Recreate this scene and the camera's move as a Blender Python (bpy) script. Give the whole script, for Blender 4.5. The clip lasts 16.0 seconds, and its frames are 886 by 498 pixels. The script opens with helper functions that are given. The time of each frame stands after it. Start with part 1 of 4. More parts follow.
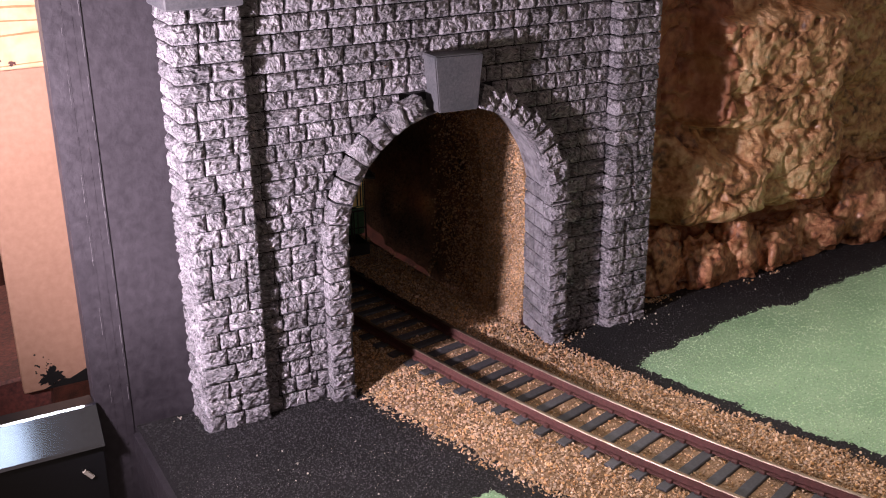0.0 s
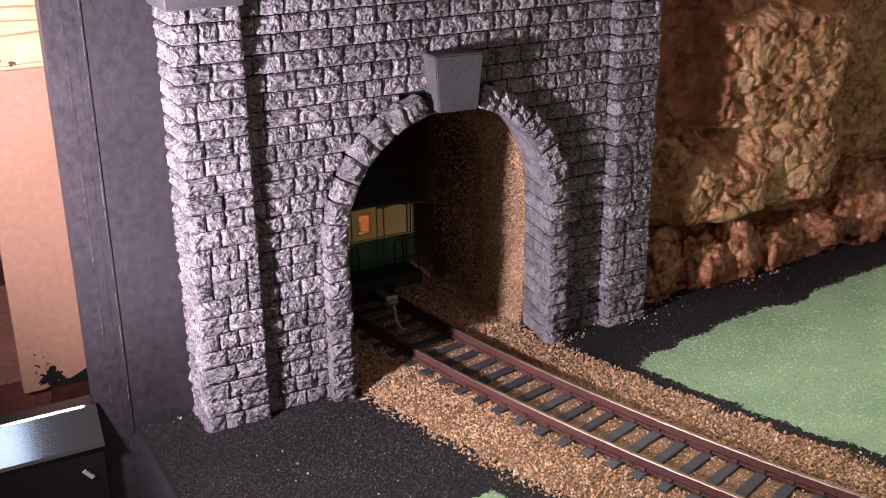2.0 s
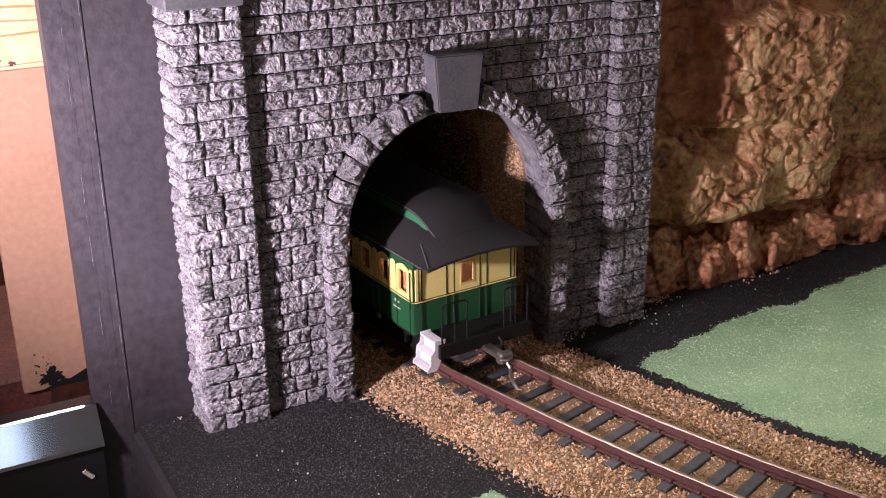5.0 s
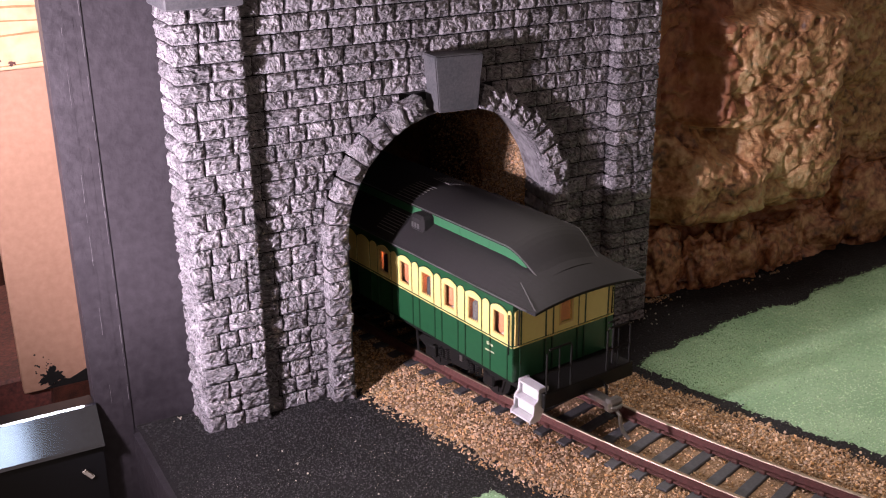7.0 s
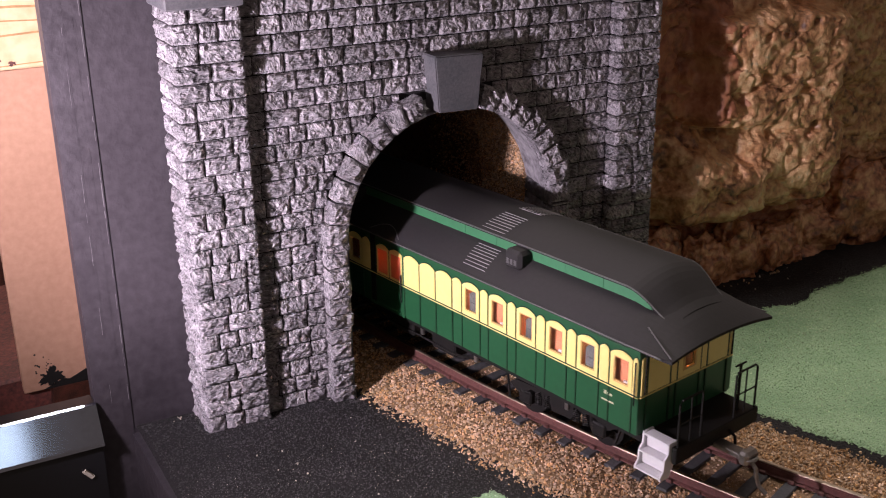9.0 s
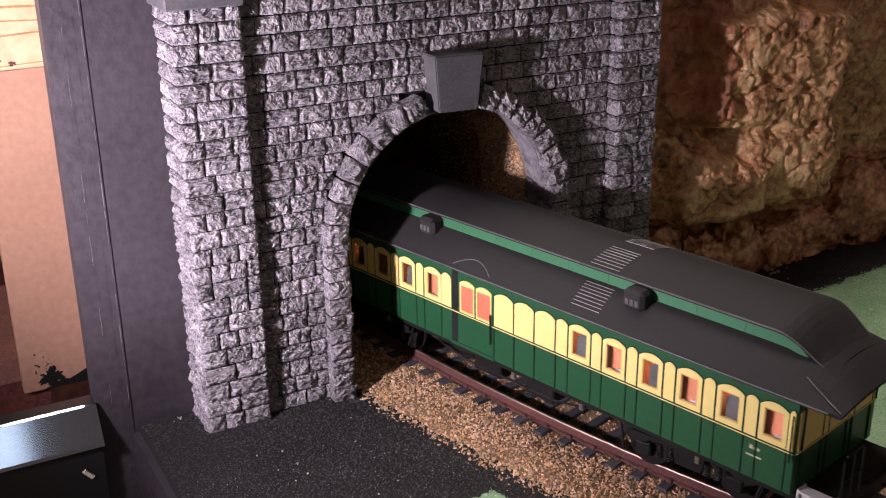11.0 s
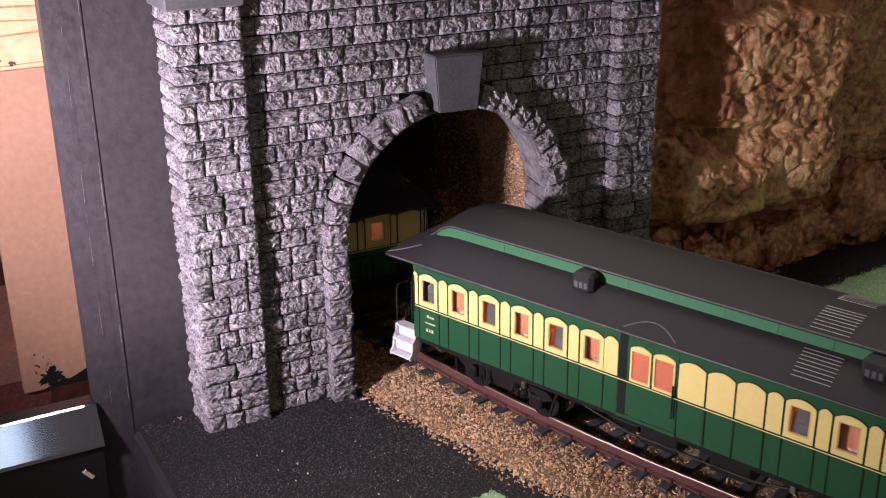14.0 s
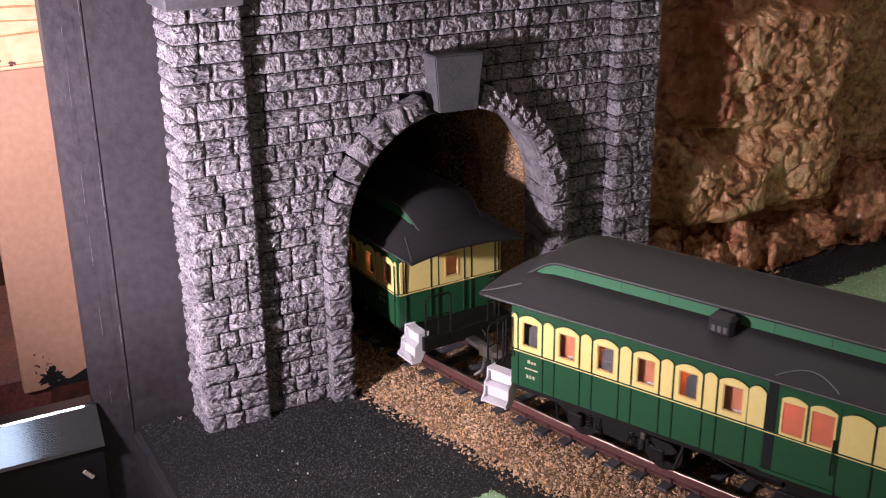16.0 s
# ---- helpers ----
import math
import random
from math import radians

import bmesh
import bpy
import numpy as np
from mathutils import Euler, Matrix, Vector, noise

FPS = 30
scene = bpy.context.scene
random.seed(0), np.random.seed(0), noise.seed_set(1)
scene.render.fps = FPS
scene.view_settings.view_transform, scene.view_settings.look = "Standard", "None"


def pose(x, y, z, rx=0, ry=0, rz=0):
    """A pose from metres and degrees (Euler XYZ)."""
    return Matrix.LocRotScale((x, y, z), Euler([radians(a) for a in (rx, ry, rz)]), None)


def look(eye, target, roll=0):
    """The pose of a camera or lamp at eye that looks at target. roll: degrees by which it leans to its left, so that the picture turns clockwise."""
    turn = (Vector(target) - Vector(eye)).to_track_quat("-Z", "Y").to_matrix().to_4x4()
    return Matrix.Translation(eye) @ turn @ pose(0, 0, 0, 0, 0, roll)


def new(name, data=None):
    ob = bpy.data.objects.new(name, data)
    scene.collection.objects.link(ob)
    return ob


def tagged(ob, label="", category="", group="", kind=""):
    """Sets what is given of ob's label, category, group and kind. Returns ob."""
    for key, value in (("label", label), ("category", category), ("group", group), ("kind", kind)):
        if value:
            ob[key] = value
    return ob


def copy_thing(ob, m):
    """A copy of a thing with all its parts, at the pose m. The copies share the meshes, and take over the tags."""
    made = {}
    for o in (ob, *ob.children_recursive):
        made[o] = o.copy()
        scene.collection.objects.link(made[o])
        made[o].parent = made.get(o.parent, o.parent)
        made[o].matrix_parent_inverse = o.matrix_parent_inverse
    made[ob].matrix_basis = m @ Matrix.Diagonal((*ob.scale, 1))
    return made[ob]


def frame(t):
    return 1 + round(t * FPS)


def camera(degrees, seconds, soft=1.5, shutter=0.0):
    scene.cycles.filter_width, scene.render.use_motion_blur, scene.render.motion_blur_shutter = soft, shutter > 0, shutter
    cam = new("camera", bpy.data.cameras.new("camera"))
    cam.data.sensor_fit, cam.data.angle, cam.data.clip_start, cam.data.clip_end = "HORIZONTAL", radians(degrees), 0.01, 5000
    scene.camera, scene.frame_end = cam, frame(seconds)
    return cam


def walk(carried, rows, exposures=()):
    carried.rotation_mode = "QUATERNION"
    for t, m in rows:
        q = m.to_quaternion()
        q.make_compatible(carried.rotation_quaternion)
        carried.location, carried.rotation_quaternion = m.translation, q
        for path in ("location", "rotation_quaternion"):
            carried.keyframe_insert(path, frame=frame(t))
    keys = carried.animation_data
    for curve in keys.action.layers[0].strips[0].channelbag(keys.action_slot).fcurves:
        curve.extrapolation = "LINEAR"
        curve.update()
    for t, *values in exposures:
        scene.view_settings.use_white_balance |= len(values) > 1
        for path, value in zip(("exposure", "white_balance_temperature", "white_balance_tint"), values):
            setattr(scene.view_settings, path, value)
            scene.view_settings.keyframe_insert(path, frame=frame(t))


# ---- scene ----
# ---------------------------------------------------------------- camera
EYE = Vector((0.0, 0.0, 0.14176))
YAW, PITCH = radians(28.614), radians(21.039)
AHEAD = Vector((math.sin(YAW) * math.cos(PITCH), math.cos(YAW) * math.cos(PITCH), -math.sin(PITCH)))
cam = camera(44.015, 16.0, soft=1.0, shutter=0.5)
walk(cam, [(0.0, look(EYE, EYE + AHEAD, -0.668)), (16.0, look(EYE, EYE + AHEAD, -0.668))],
     exposures=((0.0, 0.0), (4.0, -0.01), (7.0, -0.06), (8.0, -0.11), (9.0, -0.18), (12.0, -0.28), (14.5, -0.27), (16.0, -0.24)))

# ---------------------------------------------------------------- light
world = bpy.data.worlds.new("dim_room")
world.use_nodes = True
world.node_tree.nodes["Background"].inputs[0].default_value = (1.0, 0.74, 0.64, 1)
world.node_tree.nodes["Background"].inputs[1].default_value = 0.15
scene.world = world
lamp_data = bpy.data.lights.new("desk_lamp", "SPOT")
lamp_data.energy = 2.45
lamp_data.color = (1.0, 0.86, 0.98)
lamp_data.shadow_soft_size = 0.006
lamp_data.spot_size = radians(134)
lamp_data.spot_blend = 0.85
desk_lamp = new("desk_lamp", lamp_data)
desk_lamp.matrix_world = look((-0.030, 0.190, 0.074), (0.19, 0.285, 0.124))
# unseen overhead area light, added to fill the turf and ground from above
overhead_fill_data = bpy.data.lights.new("overhead_fill_light", "AREA")
overhead_fill_data.energy = 15.5
overhead_fill_data.color = (1.0, 0.90, 0.82)
overhead_fill_data.size = 0.5
overhead_fill = new("overhead_fill_light", overhead_fill_data)
overhead_fill.matrix_world = look((0.36, 0.62, 1.40), (0.28, 0.18, 0.0))
# unseen light behind the camera, added so the case trim shows its glare
glare_data = bpy.data.lights.new("trim_glare_light", "AREA")
glare_data.energy = 0.10
glare_data.color = (0.80, 0.90, 1.0)
glare_data.shape = "RECTANGLE"
glare_data.size, glare_data.size_y = 0.12, 0.10
glare_light = new("trim_glare_light", glare_data)
glare_light.matrix_world = look((0.052, -0.763, 0.635), (0.03, 0.253, 0.003))

MM = 0.001
RAIL_TOP = 2.8          # mm above the sleepers' tops
CENTRE = (715.1, 358.2)   # mm, centre of the track's curve
RADIUS = 587.9


# ---------------------------------------------------------------- materials
def material(name, base, rough=0.8, other=None, spread=(0.35, 0.65), coarse=60.0, fine=900.0, bump=0.3, height=0.0004,
             metal=0.0, fleck=None, fleck_at=0.62, island=0.0, spec=0.5, emit=0.0, ramp_fine=0.5, bump_scale=None, coat=0.0, twist=0.0, third=None, chisel=0.0):
    """Two scales of noise between two colours, with flecks, a bump, and a change from piece to piece."""
    m = bpy.data.materials.new(name)
    m.use_nodes = True
    nt = m.node_tree
    p = nt.nodes["Principled BSDF"]
    tc = nt.nodes.new("ShaderNodeTexCoord")
    n1 = nt.nodes.new("ShaderNodeTexNoise")
    n1.inputs["Scale"].default_value, n1.inputs["Detail"].default_value = coarse, 4
    n2 = nt.nodes.new("ShaderNodeTexNoise")
    n2.inputs["Scale"].default_value, n2.inputs["Detail"].default_value = fine, 6
    n2.inputs["Distortion"].default_value = twist
    for n in (n1, n2):
        nt.links.new(tc.outputs["Object"], n.inputs["Vector"])
    if chisel:      # strokes cut aslant, another way on each block
        turn = nt.nodes.new("ShaderNodeMapRange")
        turn.inputs["To Min"].default_value, turn.inputs["To Max"].default_value = -1.25, 0.35
        who = nt.nodes.new("ShaderNodeObjectInfo")
        nt.links.new(who.outputs["Random"], turn.inputs["Value"])
        rot = nt.nodes.new("ShaderNodeVectorRotate")
        rot.rotation_type = "Y_AXIS"
        nt.links.new(tc.outputs["Object"], rot.inputs["Vector"])
        nt.links.new(turn.outputs[0], rot.inputs["Angle"])
        squeeze = nt.nodes.new("ShaderNodeMapping")
        squeeze.inputs["Scale"].default_value = (1 / chisel, 1, chisel)
        nt.links.new(rot.outputs[0], squeeze.inputs["Vector"])
        nt.links.new(squeeze.outputs[0], n2.inputs["Vector"])
    mixn = nt.nodes.new("ShaderNodeMix")
    mixn.inputs["Factor"].default_value = ramp_fine
    nt.links.new(n1.outputs["Fac"], mixn.inputs[2])
    nt.links.new(n2.outputs["Fac"], mixn.inputs[3])
    ramp = nt.nodes.new("ShaderNodeValToRGB")
    other = other or tuple(c * 0.6 for c in base)
    ramp.color_ramp.elements[0].position, ramp.color_ramp.elements[1].position = spread
    ramp.color_ramp.elements[0].color, ramp.color_ramp.elements[1].color = (*other, 1), (*base, 1)
    if third:
        e = ramp.color_ramp.elements.new((spread[0] + spread[1]) / 2)
        e.color = (*third, 1)
    if fleck:
        e = ramp.color_ramp.elements.new(min(0.98, fleck_at))
        e.color = (*fleck, 1)
    nt.links.new(mixn.outputs[0], ramp.inputs["Fac"])
    col = ramp.outputs["Color"]
    if island:
        geo = nt.nodes.new("ShaderNodeNewGeometry")
        info = nt.nodes.new("ShaderNodeObjectInfo")
        add = nt.nodes.new("ShaderNodeMath")
        add.operation = "ADD"
        nt.links.new(geo.outputs["Random Per Island"], add.inputs[0])
        nt.links.new(info.outputs["Random"], add.inputs[1])
        fr = nt.nodes.new("ShaderNodeMath")
        fr.operation = "FRACT"
        nt.links.new(add.outputs[0], fr.inputs[0])
        mr = nt.nodes.new("ShaderNodeMapRange")
        mr.inputs["To Min"].default_value, mr.inputs["To Max"].default_value = 1 - island, 1 + island
        nt.links.new(fr.outputs[0], mr.inputs["Value"])
        hsv = nt.nodes.new("ShaderNodeHueSaturation")
        nt.links.new(mr.outputs[0], hsv.inputs["Value"])
        if island >= 0.4:
            mul = nt.nodes.new("ShaderNodeMath")
            mul.operation = "MULTIPLY"
            mul.inputs[1].default_value = 7.31
            nt.links.new(add.outputs[0], mul.inputs[0])
            fr2 = nt.nodes.new("ShaderNodeMath")
            fr2.operation = "FRACT"
            nt.links.new(mul.outputs[0], fr2.inputs[0])
            sat = nt.nodes.new("ShaderNodeMapRange")
            sat.inputs["To Min"].default_value, sat.inputs["To Max"].default_value = 0.75, 1.3
            nt.links.new(fr2.outputs[0], sat.inputs["Value"])
            nt.links.new(sat.outputs[0], hsv.inputs["Saturation"])
        nt.links.new(col, hsv.inputs["Color"])
        col = hsv.outputs["Color"]
    nt.links.new(col, p.inputs["Base Color"])
    p.inputs["Roughness"].default_value = rough
    p.inputs["Metallic"].default_value = metal
    p.inputs["Specular IOR Level"].default_value = spec
    p.inputs["Coat Weight"].default_value = coat
    if emit:
        nt.links.new(col, p.inputs["Emission Color"])
        p.inputs["Emission Strength"].default_value = emit
    if bump:
        b = nt.nodes.new("ShaderNodeBump")
        b.inputs["Strength"].default_value = bump
        b.inputs["Distance"].default_value = height
        src = n2
        if bump_scale:
            src = nt.nodes.new("ShaderNodeTexNoise")
            src.inputs["Scale"].default_value, src.inputs["Detail"].default_value = bump_scale, 5
            nt.links.new(tc.outputs["Object"], src.inputs["Vector"])
        nt.links.new(src.outputs["Fac"], b.inputs["Height"])
        nt.links.new(b.outputs["Normal"], p.inputs["Normal"])
    return m


STONE = material("grey_cast_stone", (0.46, 0.424, 0.466), 0.6, (0.028, 0.026, 0.031), (0.35, 0.64), 160, 1100, 1.0, 0.0010, island=0.25, ramp_fine=0.72, spec=0.4, twist=0.8, chisel=1.5)
JOINT = material("dark_joint", (0.020, 0.017, 0.020), 0.95, (0.009, 0.008, 0.009), fine=700, bump=0.5)
SMOOTH_STONE = material("smooth_grey_stone", (0.125, 0.115, 0.128), 0.7, (0.065, 0.068, 0.077), (0.36, 0.66), fine=1500, coarse=110, bump=0.35, height=0.0002)
JAMB = material("jamb_stone", (0.34, 0.32, 0.35), 0.75, (0.10, 0.092, 0.104), (0.32, 0.66), 220, 700, 1.0, 0.0006, island=0.2)
GRAVEL = material("tan_ballast", (0.72, 0.50, 0.325), 0.6, (0.33, 0.195, 0.105), (0.25, 0.7), 120, 900, 0.4, 0.0003, island=0.5, spec=0.5)
BED = material("ballast_bed", (0.40, 0.255, 0.15), 0.95, (0.15, 0.083, 0.045), (0.3, 0.7), 150, 1400, 1.0, 0.0008)
BLACK_SOIL = material("black_scatter", (0.016, 0.013, 0.016), 0.9, (0.004, 0.003, 0.004), (0.35, 0.7), 60, 1500, 1.0, 0.0007, fleck=(0.10, 0.09, 0.09), fleck_at=0.9)
SOIL_GRAIN = material("black_grain", (0.046, 0.040, 0.046), 0.6, (0.010, 0.008, 0.010), fine=1500, island=0.9, bump=0, spec=0.6)
PALE_CHIP = material("pale_chip", (0.75, 0.70, 0.62), 0.6, (0.5, 0.42, 0.33), island=0.3, bump=0)
TURF = material("green_turf", (0.40, 0.56, 0.36), 0.95, (0.20, 0.345, 0.20), (0.32, 0.68), 45, 1800, 1.0, 0.0006, fleck=(0.44, 0.52, 0.33), fleck_at=0.82, spec=0.1)
TURF_GRAIN = material("turf_grain", (0.54, 0.68, 0.46), 0.9, (0.27, 0.43, 0.25), (0.4, 0.6), 60, 500, island=0.45, bump=0, spec=0.1)
ROCK = material("varnished_brown_rock", (0.80, 0.53, 0.29), 0.34, (0.12, 0.046, 0.022), (0.35, 0.61), 95, 460, 1.0, 0.0010, spec=0.7, ramp_fine=0.5, third=(0.55, 0.275, 0.13), fleck=(0.42, 0.36, 0.24), fleck_at=0.69, twist=0.2, bump_scale=420)
RED_ROCK = material("dull_red_brown_rock", (0.58, 0.29, 0.16), 0.40, (0.19, 0.065, 0.037), (0.34, 0.66), 70, 420, 1.0, 0.0010, spec=0.5, ramp_fine=0.45, third=(0.42, 0.165, 0.085), twist=0.2, bump_scale=360)
BOULDER = material("varnished_red_rock", (0.76, 0.42, 0.24), 0.28, (0.11, 0.034, 0.019), (0.36, 0.64), 120, 480, 1.0, 0.0010, spec=0.8, ramp_fine=0.5, third=(0.46, 0.19, 0.095), twist=0.2, bump_scale=420)
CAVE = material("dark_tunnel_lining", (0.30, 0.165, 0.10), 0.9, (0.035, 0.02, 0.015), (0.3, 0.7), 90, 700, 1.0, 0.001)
RAIL_SIDE = material("rusty_brown_rail", (0.15, 0.055, 0.05), 0.6, (0.075, 0.03, 0.028), fine=1200, bump=0.2, height=0.0001)
RAIL_HEAD = material("worn_nickel_rail_head", (0.42, 0.34, 0.26), 0.5, (0.24, 0.17, 0.13), metal=1.0, fine=900, bump=0.05)
SLEEPER = material("dark_grey_sleeper", (0.085, 0.085, 0.095), 0.7, (0.045, 0.043, 0.05), fine=900, bump=0.4, height=0.0002, island=0.25)
BLACK_BOARD = material("black_painted_board", (0.060, 0.051, 0.061), 0.5, (0.020, 0.016, 0.021), (0.30, 0.70), 30, 420, 0.6, 0.0004, fleck=(0.07, 0.06, 0.07), fleck_at=0.85)
GLOSS_TRIM = material("glossy_dark_trim", (0.40, 0.45, 0.56), 0.08, (0.36, 0.40, 0.50), bump=0, metal=1.0)
GLOSS_BLACK = material("glossy_black_lacquer", (0.010, 0.010, 0.013), 0.4, (0.008, 0.008, 0.01), bump=0.02)
PINE = material("raw_pine", (0.68, 0.47, 0.29), 0.6, (0.50, 0.30, 0.15), (0.3, 0.6), 20, 300, 0.1)
GRAIN_LINE = material("pine_grain", (0.52, 0.29, 0.12), 0.6, bump=0)
HARDBOARD = material("brown_hardboard", (0.44, 0.25, 0.17), 0.75, (0.32, 0.17, 0.11), (0.3, 0.68), 22, 500, 0.25, 0.0002)
DARK_RED = material("dark_red_shelf", (0.19, 0.052, 0.042), 0.6, (0.03, 0.012, 0.012))
GREEN = material("coach_green", (0.017, 0.088, 0.036), 0.4, (0.013, 0.074, 0.030), coarse=40, fine=600, bump=0.03, height=0.0001)
DARK_GREEN = material("dark_green_line", (0.010, 0.045, 0.018), 0.5, bump=0)
CLER_GREEN = material("clerestory_green", (0.045, 0.18, 0.085), 0.45, (0.038, 0.155, 0.072), coarse=40, bump=0.03)
CREAM = material("coach_cream", (0.91, 0.745, 0.285), 0.42, (0.86, 0.69, 0.25), coarse=40, bump=0.03, height=0.0001)
ROOF = material("matt_dark_roof", (0.017, 0.014, 0.016), 0.78, (0.012, 0.010, 0.011), (0.3, 0.7), 30, 900, 0.15, 0.0002)
ROOF_EDGE = material("grey_roof_edge", (0.12, 0.115, 0.12), 0.6, bump=0)
PALE_STRIP = material("pale_grey_strip", (0.30, 0.28, 0.29), 0.6, bump=0)
WHITE = material("white_step_paint", (0.74, 0.72, 0.75), 0.45, (0.66, 0.64, 0.68), bump=0.03)
UNDER = material("black_underframe", (0.009, 0.008, 0.008), 0.6, (0.006, 0.005, 0.005), bump=0.1, spec=0.3)
STEEL = material("dull_steel", (0.40, 0.38, 0.36), 0.35, (0.25, 0.23, 0.22), metal=0.9, bump=0)
WOOD_FRAME = material("varnished_window_frame", (0.74, 0.52, 0.21), 0.5, (0.60, 0.38, 0.13), bump=0)
SEAT = material("salmon_interior", (0.78, 0.37, 0.235), 0.7, (0.68, 0.29, 0.17), bump=0)
DARK_SEAT = material("grey_seat", (0.105, 0.104, 0.102), 0.7, (0.07, 0.07, 0.068), bump=0)
BLIND = material("orange_blind", (0.82, 0.31, 0.18), 0.7, (0.74, 0.25, 0.14), bump=0)
thin = BLIND.node_tree.nodes.new("ShaderNodeBsdfTranslucent")
thin.inputs["Color"].default_value = (0.80, 0.30, 0.16, 1)
both = BLIND.node_tree.nodes.new("ShaderNodeMixShader")
both.inputs[0].default_value = 0.4
BLIND.node_tree.links.new(BLIND.node_tree.nodes["Principled BSDF"].outputs[0], both.inputs[1])
BLIND.node_tree.links.new(thin.outputs[0], both.inputs[2])
BLIND.node_tree.links.new(both.outputs[0], BLIND.node_tree.nodes["Material Output"].inputs["Surface"])
SCREEN = material("orange_red_screen", (0.66, 0.25, 0.13), 0.7, (0.50, 0.17, 0.08), (0.3, 0.7), 150, 400, bump=0)
LETTERING = material("cream_lettering", (0.70, 0.62, 0.42), 0.6, bump=0)
GLOW = material("warm_coach_lamp", (1.0, 0.72, 0.42), 0.5, (1.0, 0.70, 0.40), bump=0, emit=34.0)
# near-black colour that stands in for the shade in the door's gap
GAP_SHADE = material("painted_gap_shade", (0.006, 0.009, 0.007), 0.9, bump=0)
SCUFF = material("pale_scuff", (0.15, 0.135, 0.15), 0.8, (0.12, 0.11, 0.12), fine=1500, bump=0)
GLASS = bpy.data.materials.new("window_glass")
GLASS.use_nodes = True
GLASS.node_tree.nodes["Principled BSDF"].inputs["Transmission Weight"].default_value = 1.0
GLASS.node_tree.nodes["Principled BSDF"].inputs["Roughness"].default_value = 0.02
GLASS.node_tree.nodes["Principled BSDF"].inputs["IOR"].default_value = 1.35


# ---------------------------------------------------------------- mesh helpers, all in millimetres
def mesh_of(name, verts, faces, mats, smooth=False, index=None):
    me = bpy.data.meshes.new(name)
    me.from_pydata([(x * MM, y * MM, z * MM) for x, y, z in verts], [], faces)
    for m in mats if isinstance(mats, (list, tuple)) else [mats]:
        me.materials.append(m)
    if index is not None:
        me.polygons.foreach_set("material_index", index)
    if smooth:
        me.polygons.foreach_set("use_smooth", [True] * len(me.polygons))
    me.update()
    return me


def part(name, me, parent=None, label="", m=None):
    ob = new(name, me)
    if parent:
        ob.parent = parent
    if m is not None:
        ob.matrix_basis = m
    if label:
        ob["label"] = label
    return ob


def thing(name, label, category, group="", kind="", at=(0, 0, 0)):
    ob = new(name)
    ob.location = [c * MM for c in at]
    ob.empty_display_size = 0.01
    return tagged(ob, label, category, group, kind)


def box(x0, x1, y0, y1, z0, z1, bevel=0.0):
    """Verts and faces of a box; with bevel, its edges are chamfered."""
    if not bevel:
        v = [(x, y, z) for x in (x0, x1) for y in (y0, y1) for z in (z0, z1)]
        return v, [(0, 1, 3, 2), (4, 6, 7, 5), (0, 4, 5, 1), (2, 3, 7, 6), (0, 2, 6, 4), (1, 5, 7, 3)]
    bm = bmesh.new()
    bmesh.ops.create_cube(bm, size=1)
    for q in bm.verts:
        q.co = (x0 + (q.co.x + 0.5) * (x1 - x0), y0 + (q.co.y + 0.5) * (y1 - y0), z0 + (q.co.z + 0.5) * (z1 - z0))
    bmesh.ops.bevel(bm, geom=bm.edges[:], offset=bevel, segments=1, affect="EDGES")
    bm.verts.index_update()
    out = [tuple(q.co) for q in bm.verts], [tuple(q.index for q in f.verts) for f in bm.faces]
    bm.free()
    return out


def joined(pieces):
    verts, faces = [], []
    for v, f in pieces:
        n = len(verts)
        verts += v
        faces += [tuple(i + n for i in q) for q in f]
    return verts, faces


def tube(points, r, sides=6):
    """A thin rod along the points."""
    verts, faces = [], []
    pts = [Vector(p) for p in points]
    for i, p in enumerate(pts):
        d = (pts[min(i + 1, len(pts) - 1)] - pts[max(i - 1, 0)]).normalized()
        a = d.orthogonal().normalized() if abs(d.z) > 0.9 else d.cross(Vector((0, 0, 1))).normalized()
        b = d.cross(a)
        for k in range(sides):
            t = 2 * math.pi * k / sides
            verts.append(tuple(p + (a * math.cos(t) + b * math.sin(t)) * r))
    for i in range(len(pts) - 1):
        for k in range(sides):
            j = (k + 1) % sides
            faces.append((i * sides + k, i * sides + j, (i + 1) * sides + j, (i + 1) * sides + k))
    faces += [tuple(range(sides))[::-1], tuple((len(pts) - 1) * sides + k for k in range(sides))]
    return verts, faces


def wheel_disc(y0, y1, r, sides=20, cx=0.0, cz=0.0):
    v = [(cx + r * math.cos(2 * math.pi * k / sides), y, cz + r * math.sin(2 * math.pi * k / sides)) for y in (y0, y1) for k in range(sides)]
    f = [(k, (k + 1) % sides, sides + (k + 1) % sides, sides + k) for k in range(sides)]
    return v, f + [tuple(range(sides))[::-1], tuple(range(sides, 2 * sides))]


def prism(outline, y0, y1):
    """An outline in x, z pushed from y0 (front) to y1."""
    n = len(outline)
    v = [(x, y0, z) for x, z in outline] + [(x, y1, z) for x, z in outline]
    f = [tuple(range(n)), tuple(range(2 * n - 1, n - 1, -1))] + [(k, k + n, (k + 1) % n + n, (k + 1) % n) for k in range(n)]
    return v, f


def on_track(angle, off=0.0):
    """A point of the track's curve, off mm to the train's left, and the heading there."""
    a = radians(angle)
    r = RADIUS - off
    return CENTRE[0] + r * math.cos(a), CENTRE[1] + r * math.sin(a), a + math.pi / 2


def smoothstep(a, b, x):
    t = min(1.0, max(0.0, (x - a) / (b - a)))
    return t * t * (3 - 2 * t)


